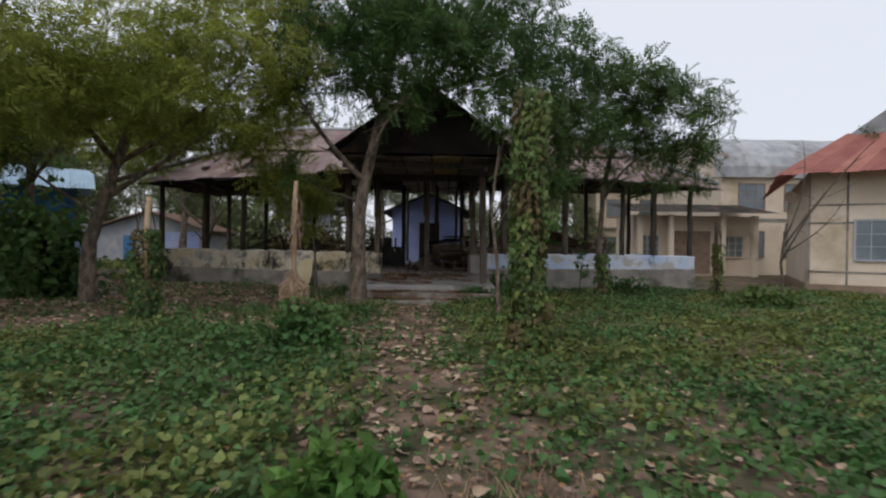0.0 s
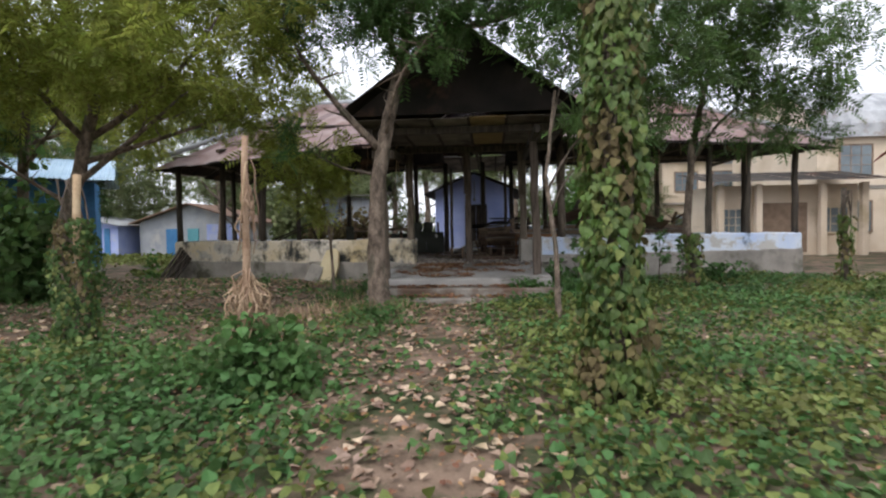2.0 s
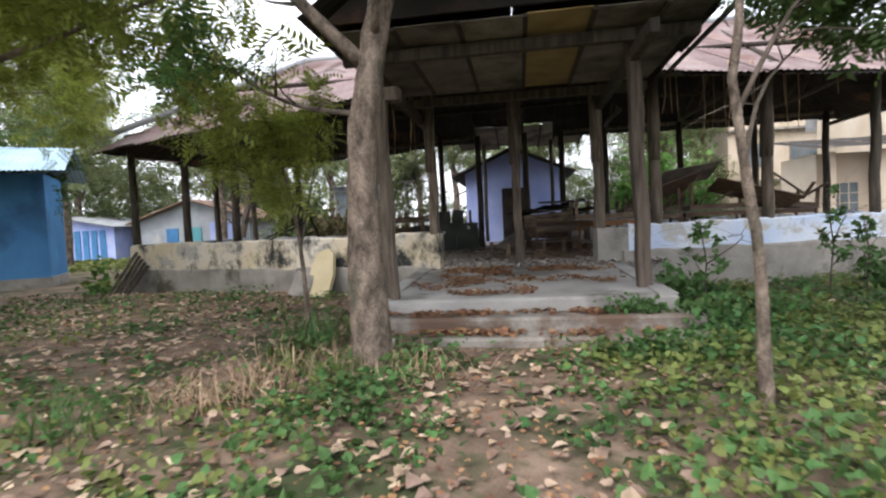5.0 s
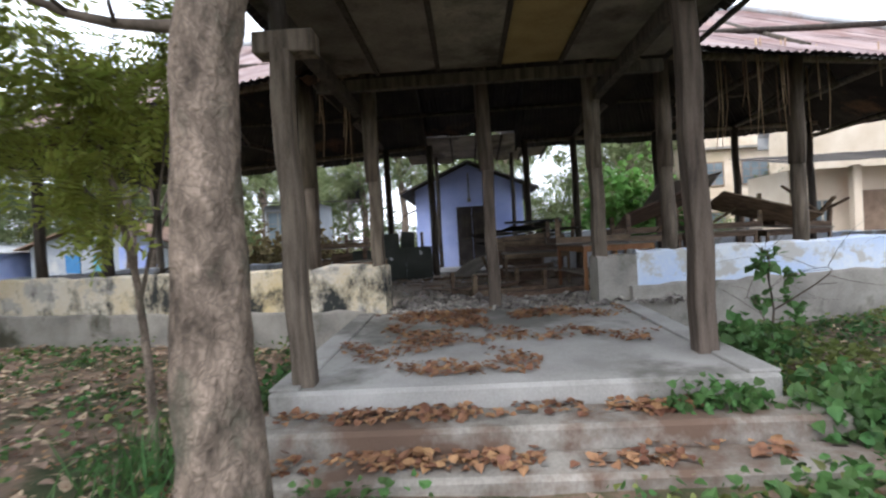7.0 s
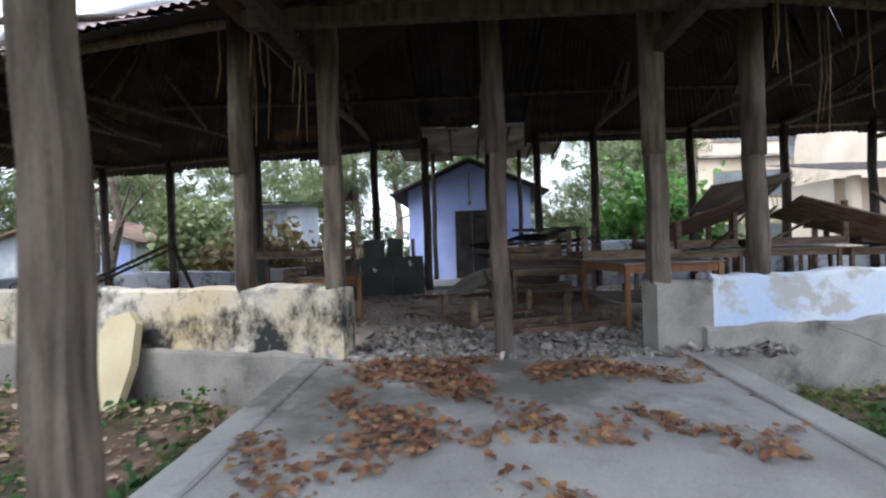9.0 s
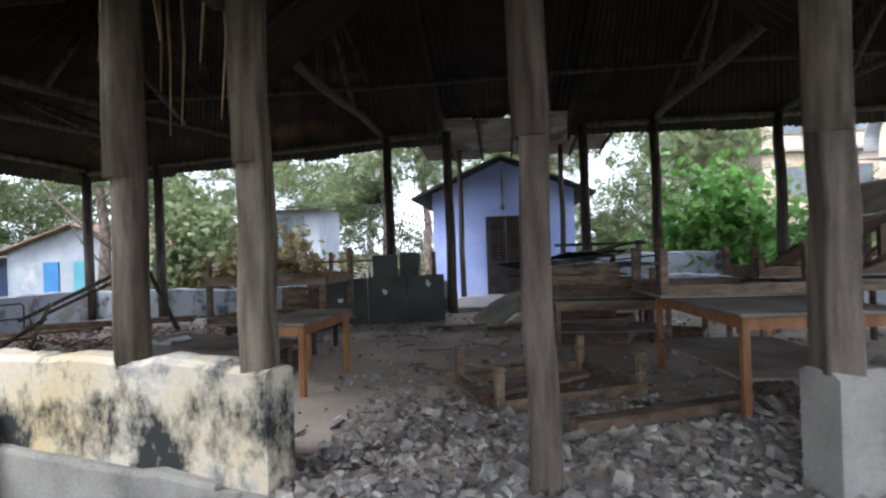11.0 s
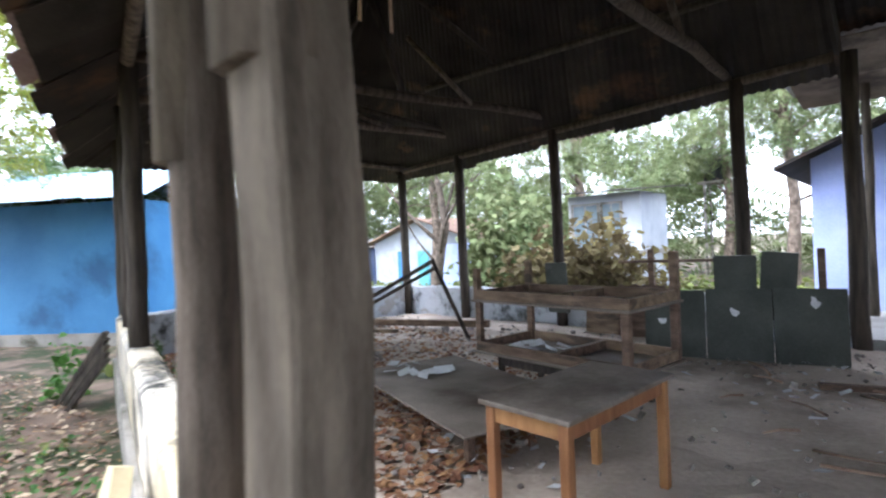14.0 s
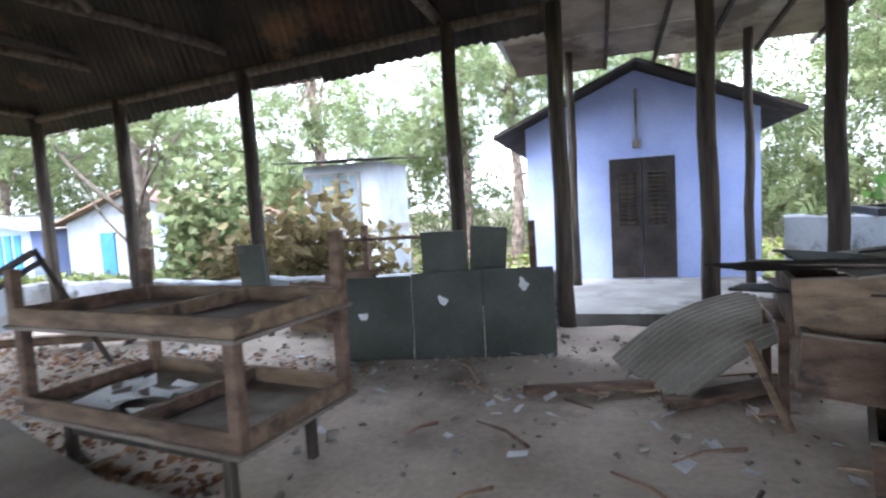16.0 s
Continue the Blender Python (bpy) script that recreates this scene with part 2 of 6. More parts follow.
def crack_bark(m, dark=(0.03, 0.023, 0.017)):
    """Splits the bark into upright plates with dark furrows."""
    n, l = m.node_tree.nodes, m.node_tree.links
    b = n["Principled BSDF"]
    col = b.inputs["Base Color"].links[0].from_socket
    geo = n.new("ShaderNodeNewGeometry")
    mp = n.new("ShaderNodeMapping")
    mp.inputs["Scale"].default_value = (1, 1, 0.5)
    warp = n.new("ShaderNodeTexNoise")
    warp.inputs["Scale"].default_value = 9
    add = n.new("ShaderNodeMixRGB")
    add.blend_type = "ADD"
    add.inputs["Fac"].default_value = 0.16
    vor = n.new("ShaderNodeTexVoronoi")
    vor.feature = "DISTANCE_TO_EDGE"
    vor.inputs["Scale"].default_value = 26
    ramp = n.new("ShaderNodeValToRGB")
    ramp.color_ramp.elements[0].position, ramp.color_ramp.elements[1].position = 0.0, 0.16
    ramp.color_ramp.elements[0].color, ramp.color_ramp.elements[1].color = (0.4, 0.4, 0.4, 1), (0, 0, 0, 1)
    mx = n.new("ShaderNodeMixRGB")
    mx.inputs["Color2"].default_value = (*dark, 1)
    bump = n.new("ShaderNodeBump")
    bump.inputs["Strength"].default_value, bump.inputs["Distance"].default_value = 0.45, 0.02
    l.new(geo.outputs["Position"], mp.inputs["Vector"])
    l.new(geo.outputs["Position"], warp.inputs["Vector"])
    l.new(mp.outputs[0], add.inputs["Color1"])
    l.new(warp.outputs["Color"], add.inputs["Color2"])
    l.new(add.outputs[0], vor.inputs["Vector"])
    l.new(vor.outputs["Distance"], ramp.inputs[0])
    l.new(ramp.outputs[0], mx.inputs["Fac"])
    l.new(col, mx.inputs["Color1"])
    l.new(mx.outputs[0], b.inputs["Base Color"])
    l.new(vor.outputs["Distance"], bump.inputs["Height"])
    l.new(b.inputs["Normal"].links[0].from_socket, bump.inputs["Normal"])
    l.new(bump.outputs[0], b.inputs["Normal"])


crack_bark(M["bark"])


# ---- mesh helpers ----
def finish(name, bm, material, parent=None):
    me = bpy.data.meshes.new(name)
    bm.to_mesh(me)
    bm.free()
    me.materials.append(material)
    ob = new(name, me)
    if parent is not None:
        ob.parent = parent
    return ob


def part(name, bm, material, parent, label=""):
    return tagged(finish(name, bm, material, parent), label)


def thing(name, at, label, category, group="", kind=""):
    ob = new(name)
    ob.empty_display_size = 0.2
    ob.matrix_basis = at
    return tagged(ob, label, category, group, kind)


def box(bm, x0, x1, y0, y1, z0, z1, bevel=0.0, m=None):
    got = bmesh.ops.create_cube(bm, size=1.0)["verts"]
    bmesh.ops.scale(bm, vec=(x1 - x0, y1 - y0, z1 - z0), verts=got)
    bmesh.ops.translate(bm, vec=((x0 + x1) / 2, (y0 + y1) / 2, (z0 + z1) / 2), verts=got)
    if bevel:
        edges = list({e for v in got for e in v.link_edges})
        got = list(set(bmesh.ops.bevel(bm, geom=edges, offset=bevel, segments=1, affect="EDGES")["verts"]) | {v for v in got if v.is_valid})
    if m is not None:
        bmesh.ops.transform(bm, matrix=m, verts=[v for v in got if v.is_valid])
    return got


def boxes(*rows, bevel=0.0):
    bm = bmesh.new()
    for r in rows:
        box(bm, *r, bevel=bevel)
    return bm


def tube(bm, pts, radii, sides=8, wobble=0.0, seed=0):
    """A tapering tube along points, with slightly uneven rings."""
    rnd = random.Random(seed)
    pts = [Vector(p) for p in pts]
    rings = []
    side = Vector((1, 0, 0))
    for i, p in enumerate(pts):
        d = (pts[min(i + 1, len(pts) - 1)] - pts[max(i - 1, 0)]).normalized()
        side = (side - d * side.dot(d))
        side = side.normalized() if side.length > 1e-4 else d.orthogonal().normalized()
        up = d.cross(side)
        ring = []
        for k in range(sides):
            a = 2 * math.pi * k / sides
            r = radii[i] * (1 + wobble * (rnd.random() - 0.5))
            ring.append(bm.verts.new(p + side * (r * math.cos(a)) + up * (r * math.sin(a))))
        rings.append(ring)
    for a, b in zip(rings, rings[1:]):
        for k in range(sides):
            bm.faces.new((a[k], a[(k + 1) % sides], b[(k + 1) % sides], b[k])).smooth = True
    bm.faces.new(rings[0][::-1])
    bm.faces.new(rings[-1])


def raw(name, verts, faces, material, parent=None):
    me = bpy.data.meshes.new(name)
    me.from_pydata(verts if isinstance(verts, list) else verts.tolist(), [], faces if isinstance(faces, list) else faces.tolist())
    me.materials.append(material)
    ob = new(name, me)
    if parent is not None:
        ob.parent = parent
    return ob


def turns(rng, n, tilt=0.6):
    """n random turns: any heading, tilted off level by about tilt radians."""
    yaw, tip, rol = rng.uniform(0, 2 * np.pi, n), rng.normal(0, tilt, n), rng.normal(0, tilt, n)
    c, s, z, o = np.cos, np.sin, np.zeros(n), np.ones(n)
    rz = np.stack([c(yaw), -s(yaw), z, s(yaw), c(yaw), z, z, z, o], 1).reshape(n, 3, 3)
    rx = np.stack([o, z, z, z, c(tip), -s(tip), z, s(tip), c(tip)], 1).reshape(n, 3, 3)
    ry = np.stack([c(rol), z, s(rol), z, o, z, -s(rol), z, c(rol)], 1).reshape(n, 3, 3)
    return rz @ rx @ ry


LEAF_V = np.array([(0, 0, 0), (0.24, 0.42, 0.07), (0, 1, -0.08), (-0.24, 0.42, 0.07), (0, 0.45, 0)])
LEAF_F = np.array([(0, 1, 4), (1, 2, 4), (2, 3, 4), (3, 0, 4)])
BROAD_V = np.array([(0, 0, 0), (0.42, 0.12, 0.05), (0.4, 0.45, 0.08), (0, 1, -0.12), (-0.4, 0.45, 0.08), (-0.42, 0.12, 0.05), (0, 0.35, -0.02)])
BROAD_F = np.array([(0, 1, 6), (1, 2, 6), (2, 3, 6), (3, 4, 6), (4, 5, 6), (5, 0, 6)])


def frond_shape(pairs=6, length=1.0):
    """A feathery compound leaf: narrow leaflets in pairs along a drooping stalk."""
    v, f = [], []
    for i in range(pairs):
        t = (i + 0.7) / pairs
        for s in (-1, 1):
            o = np.array((0, t * length, -0.28 * t * t * length))
            d = np.array((s * 0.86, 0.5, -0.3)) * length * (0.40 - 0.16 * abs(t - 0.4))
            w = np.array((-0.5 * s, 0.86, 0)) * length * 0.055
            k = len(v)
            v += [o, o + d * 0.5 + w, o + d, o + d * 0.5 - w]
            f += [(k, k + 1, k + 2), (k, k + 2, k + 3)]
    return np.array(v), np.array(f)


FROND_V, FROND_F = frond_shape()


def scatter(name, shape, places, sizes, rng, material, parent=None, tilt=0.6, rot=None):
    """Many copies of one small shape joined into one mesh."""
    sv, sf = shape
    n = len(places)
    r = turns(rng, n, tilt) if rot is None else rot
    verts = np.einsum("nij,kj->nki", r, sv) * np.asarray(sizes)[:, None, None] + np.asarray(places)[:, None, :]
    faces = (sf[None] + (np.arange(n) * len(sv))[:, None, None]).reshape(-1, sf.shape[1])
    return raw(name, verts.reshape(-1, 3), faces, material, parent)


def ground_z(x, y):
    return 0.03 + 0.05 * noise.noise(Vector((x * 0.25, y * 0.25, 0))) + 0.03 * noise.noise(Vector((x * 0.9, y * 0.9, 4)))


# ---- ground ----
def build_ground():
    xs = np.concatenate([np.linspace(-900, -40, 9)[:-1], np.linspace(-40, 40, 161), np.linspace(40, 900, 9)[1:]])
    ys = np.concatenate([np.linspace(-900, -25, 9)[:-1], np.linspace(-25, 60, 171), np.linspace(60, 900, 9)[1:]])
    verts = [(float(x), float(y), ground_z(x, y)) for y in ys for x in xs]
    w = len(xs)
    faces = [(j * w + i, j * w + i + 1, (j + 1) * w + i + 1, (j + 1) * w + i) for j in range(len(ys) - 1) for i in range(w - 1)]
    g = raw("ground", verts, faces, M["earth"])
    return tagged(g, "brown earth ground under weeds and fallen leaves", "ground", kind="structure")


build_ground()

# ---- the open pavilion ----
XL, XR, YF, YB, FLOOR, WALL_TOP, EAVE = -10.9, 10.0, 17.6, 26.25, 0.56, 1.3, 4.0
BACK = 4.48  # eave height at the back
YC = 19.8  # where the splayed front walls end
DOOR_L, DOOR_R = -2.04, 1.09


def front_y(x):
    """The front wall line: straight at the entrance, splayed back on both sides."""
    if x < DOOR_L:
        return YF + (YC - YF) * (DOOR_L - x) / (DOOR_L - XL)
    if x > DOOR_R:
        return YF + (YC - YF) * (x - DOOR_R) / (XR - DOOR_R)
    return YF


def structure(name, bm, material, label, category):
    return tagged(finish(name, bm, material), label, category, kind="structure")


def rough_top(bm, amount, z_from, seed):
    rnd = random.Random(seed)
    for v in bm.verts:
        if v.co.z > z_from:
            v.co.z += rnd.uniform(-amount, amount * 0.4)
            v.co.y += rnd.uniform(-0.02, 0.02)


def low_wall(name, a, b, base, top, thick, material, label, seed):
    """A half-height wall from a to b with a crumbling top edge, cut into short lengths so that the edge can waver."""
    a, b = Vector(a), Vector(b)
    n = max(2, int((b - a).length / 0.22))
    d = (b - a).normalized()
    s = Vector((-d.y, d.x)) * thick
    rnd = random.Random(seed)
    bm = bmesh.new()
    rows = []
    for i in range(n + 1):
        p = a.lerp(b, i / n)
        drop = 0.05 * noise.noise(Vector((p.x * 1.3, p.y * 1.3, seed))) + rnd.uniform(-0.02, 0.012)
        ring = []
        for q, z in ((p, base), (p, base + (top - base) * 0.5), (p, top + drop - 0.035), (p + s * 0.18, top + drop), (p + s * 0.82, top + drop + rnd.uniform(-0.01, 0.01)), (p + s, top + drop - 0.03), (p + s, base)):
            ring.append(bm.verts.new((q.x, q.y, z)))
        rows.append(ring)
    for p, q in zip(rows, rows[1:]):
        for k in range(6):
            bm.faces.new((p[k], q[k], q[k + 1], p[k + 1]))
    bm.faces.new(rows[0])
    bm.faces.new(rows[-1][::-1])
    bmesh.ops.recalc_face_normals(bm, faces=bm.faces)
    return structure(name, bm, material, label, "wall")


# the porch floor climbs towards the hall
RISE = Matrix(((1, 0, 0, 0), (0, 1, 0, 0), (0, 0.032, 1, -0.45), (0, 0, 0, 1)))


def build_pavilion_base():
    bm = bmesh.new()
    nx, ny = 92, 38
    grid = [[bm.verts.new((XL + (XR - XL) * i / nx, front_y(XL + (XR - XL) * i / nx) + 0.15 + (YB - front_y(XL + (XR - XL) * i / nx) - 0.2) * j / ny, FLOOR + 0.05 * noise.noise(Vector((i * 0.35, j * 0.35, 2))) + 0.02 * noise.noise(Vector((i * 1.1, j * 1.1, 5))))) for i in range(nx + 1)] for j in range(ny + 1)]
    for j in range(ny):
        for i in range(nx):
            bm.faces.new((grid[j][i], grid[j][i + 1], grid[j + 1][i + 1], grid[j + 1][i]))
    structure("floor", bm, M["dust"], "dusty earth floor strewn with rubble", "floor")
    structure("threshold", boxes((DOOR_L, DOOR_R, YF + 0.2, YF + 0.5, -0.1, FLOOR - 0.02)), M["cement"], "broken cement sill of the entrance", "sill")
    low_wall("wall_front_left", (XL, YC), (DOOR_L, YF), -0.05, WALL_TOP, 0.26, M["wall_yellow"], "low wall with peeling yellow paint and black mould", 1)
    low_wall("wall_front_right", (1.7, front_y(1.7)), (XR, YC), -0.05, WALL_TOP + 0.02, 0.26, M["wall_blue"], "low wall with peeling pale blue paint", 2)
    low_wall("wall_front_end", (DOOR_R, YF), (1.7, front_y(1.7)), -0.05, WALL_TOP - 0.03, 0.26, M["cement"], "bare broken end of the low wall", 12)
    low_wall("wall_west", (XL, YB + 0.2), (XL, YC + 0.1), -0.05, 1.3, 0.2, M["wall_grey"], "low grey-blue wall at the hall's end", 3)
    low_wall("wall_east", (XR, YC + 0.1), (XR, YB + 0.2), -0.05, 1.3, 0.2, M["wall_blue"], "low pale wall at the hall's end", 4)
    low_wall("wall_back_left", (-1.9, YB + 0.2), (XL, YB + 0.2), -0.05, 1.25, 0.2, M["wall_grey"], "low grey back wall", 5)
    low_wall("wall_back_right", (XR, YB + 0.2), (1.0, YB + 0.2), -0.05, 1.3, 0.2, M["wall_grey"], "low grey back wall", 6)
    # cement skirting of the front walls, a little proud
    for name, x0, x1, top, s in (("skirting_left", XL, DOOR_L - 0.35, 0.62, 8), ("skirting_right", DOOR_R + 0.5, XR, 0.8, 9)):
        b = low_wall(name, (x0, front_y(x0) - 0.07), (x1, front_y(x1) - 0.07), -0.05, top, 0.075, M["cement"], "grey cement skirting of the wall", s)
        b["category"] = "skirting"
    # porch slab and steps
    bm = bmesh.new()
    box(bm, -2.45, 1.55, 14.02, YF + 0.25, -0.1, 0.45, bevel=0.03)
    bmesh.ops.transform(bm, matrix=RISE, verts=[v for v in bm.verts if v.co.z > 0.2])
    structure("porch_floor", bm, M["concrete"], "grey concrete porch floor with dry leaves", "floor")
    bm = bmesh.new()
    box(bm, -2.5, 1.75, 13.56, 14.02, -0.1, 0.28, bevel=0.03)
    structure("step_upper", bm, M["step"], "worn concrete step littered with leaves", "step")
    bm = bmesh.new()
    box(bm, -2.4, 1.75, 13.15, 13.56, -0.1, 0.12, bevel=0.03)
    structure("step_lower", bm, M["step"], "worn concrete step half sunk in the ground", "step")
    bm = bmesh.new()
    box(bm, -2.45, -2.2, 14.05, YF, 0.44, 0.475, bevel=0.012)
    bmesh.ops.transform(bm, matrix=RISE, verts=bm.verts)
    structure("kerb_left", bm, M["concrete"], "raised concrete edge of the porch", "kerb")
    bm = bmesh.new()
    box(bm, 1.3, 1.55, 14.05, YF, 0.44, 0.475, bevel=0.012)
    bmesh.ops.transform(bm, matrix=RISE, verts=bm.verts)
    structure("kerb_right", bm, M["concrete"], "raised concrete edge of the porch", "kerb")
    # apron to the blue shed
    structure("apron", boxes((-2.6, 1.4, YB + 0.42, 30.0, -0.1, 0.62)), M["concrete"], "pale concrete floor before the shed", "floor")


build_pavilion_base()


def wood_post(x, y, z0, z1, size, material, label, lean=(0, 0), round_=False, splice=False, seed=0):
    """A standing post, uneven along its length; some are spliced from two timbers with a stepped joint."""
    t = thing("post", pose(x, y, z0), label, "post", "posts of the open hall")
    h = z1 - z0
    bm = bmesh.new()
    steps = 7
    tube(bm, [(lean[0] * i / steps + 0.012 * math.sin(i * 1.7 + seed), lean[1] * i / steps + 0.012 * math.cos(i * 2.1 + seed), h * i / steps) for i in range(steps + 1)],
         [size * (0.62 if not round_ else 0.55) * (1.06 - 0.1 * i / steps) for i in range(steps + 1)], 10 if round_ else 4, 0.08, seed)
    if not round_:
        bmesh.ops.rotate(bm, cent=(0, 0, 0), matrix=Matrix.Rotation(radians(45), 3, "Z"), verts=bm.verts)
        bmesh.ops.bevel(bm, geom=[e for e in bm.edges if abs((e.verts[0].co - e.verts[1].co).normalized().z) > 0.9], offset=0.012, segments=1, affect="EDGES")
        for f in bm.faces:
            f.smooth = False
    part("shaft", bm, material, t)
    if splice:
        bm = bmesh.new()
        zz = 1.55 if splice is True else splice
        tube(bm, [(-0.025, -0.03, zz), (-0.02 + lean[0] * 0.8, -0.03, h - 0.03)], [size * 0.6, size * 0.56], 10 if round_ else 6, 0.1, seed + 3)
        part("spliced_top", bm, M["post"], t, "paler timber spliced to the top")
    return t


def build_posts():
    front = [(-10.75, 1), (-8.9, 1), (-7.3, 1), (-3.2, 2), (-2.13, 3), (1.17, 3), (2.3, 2), (4.6, 2), (6.9, 1), (8.2, 1), (9.85, 1)]
    for i, (x, k) in enumerate(front):
        wood_post(x, front_y(x) + 0.13, WALL_TOP - 0.06, EAVE + 0.25, 0.2 if k > 1 else 0.17, M["post"] if k > 1 else M["dark_post"],
                  "weathered timber post standing on the low wall", (0.05 * math.sin(i), 0), round_=(k != 3), splice=(1.3 if k > 1 else False), seed=i)
    wood_post(-0.42, YF + 0.15, FLOOR - 0.05, EAVE + 0.3, 0.19, M["post"], "weathered timber post in the middle of the entrance", (-0.05, 0), splice=2.1, seed=20)
    # Backlit darkness is put into these posts: the deeper copy of the post colour.
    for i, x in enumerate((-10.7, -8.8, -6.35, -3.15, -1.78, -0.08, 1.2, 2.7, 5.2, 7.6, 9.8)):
        wood_post(x, YB - 0.05, FLOOR - 0.06, BACK + 0.15 + 0.055 * min(0, x + 2), 0.19, M["dark_post"], "timber post along the back of the hall, coloured dark as if backlit", (-0.04, 0), round_=True, seed=30 + i)
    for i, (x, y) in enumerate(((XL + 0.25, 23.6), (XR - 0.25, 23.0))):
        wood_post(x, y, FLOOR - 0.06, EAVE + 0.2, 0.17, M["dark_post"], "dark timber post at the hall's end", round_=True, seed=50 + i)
    for x, y, top, s in ((-2.2, 14.22, 3.2, 0.19), (1.3, 14.75, 3.85, 0.2)):
        wood_post(x, y, 0.42, top, s, M["post"], "tall squared timber post of the porch", (-0.05 if x < 0 else -0.15, 0.0), seed=60 + int(x))
    for i, (x, y) in enumerate(((-1.75, 28.8), (0.98, 28.8))):
        wood_post(x, y, 0.68, 4.95, 0.13, M["dark_post"], "thin dark post of the covered way", round_=True, seed=70 + i)


build_posts()


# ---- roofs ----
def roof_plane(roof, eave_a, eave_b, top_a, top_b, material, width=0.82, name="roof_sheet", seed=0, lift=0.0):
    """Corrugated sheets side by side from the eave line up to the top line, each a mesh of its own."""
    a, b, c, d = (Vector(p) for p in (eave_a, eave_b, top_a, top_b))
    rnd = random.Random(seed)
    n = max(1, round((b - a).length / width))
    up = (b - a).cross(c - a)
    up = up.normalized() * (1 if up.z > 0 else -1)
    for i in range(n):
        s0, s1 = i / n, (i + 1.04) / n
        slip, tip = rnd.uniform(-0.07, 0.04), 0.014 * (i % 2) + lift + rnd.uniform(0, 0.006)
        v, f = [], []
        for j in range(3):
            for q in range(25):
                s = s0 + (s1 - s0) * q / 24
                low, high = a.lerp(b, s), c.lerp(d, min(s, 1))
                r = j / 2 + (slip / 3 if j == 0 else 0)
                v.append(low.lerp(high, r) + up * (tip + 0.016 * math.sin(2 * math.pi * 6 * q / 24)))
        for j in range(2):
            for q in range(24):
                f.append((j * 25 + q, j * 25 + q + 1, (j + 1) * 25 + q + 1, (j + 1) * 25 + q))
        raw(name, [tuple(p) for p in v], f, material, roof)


YE, YE2, YR, ZR = 17.0, 26.8, 22.0, 6.4
EL, ER, EY = XL - 0.45, XR + 0.7, 19.4


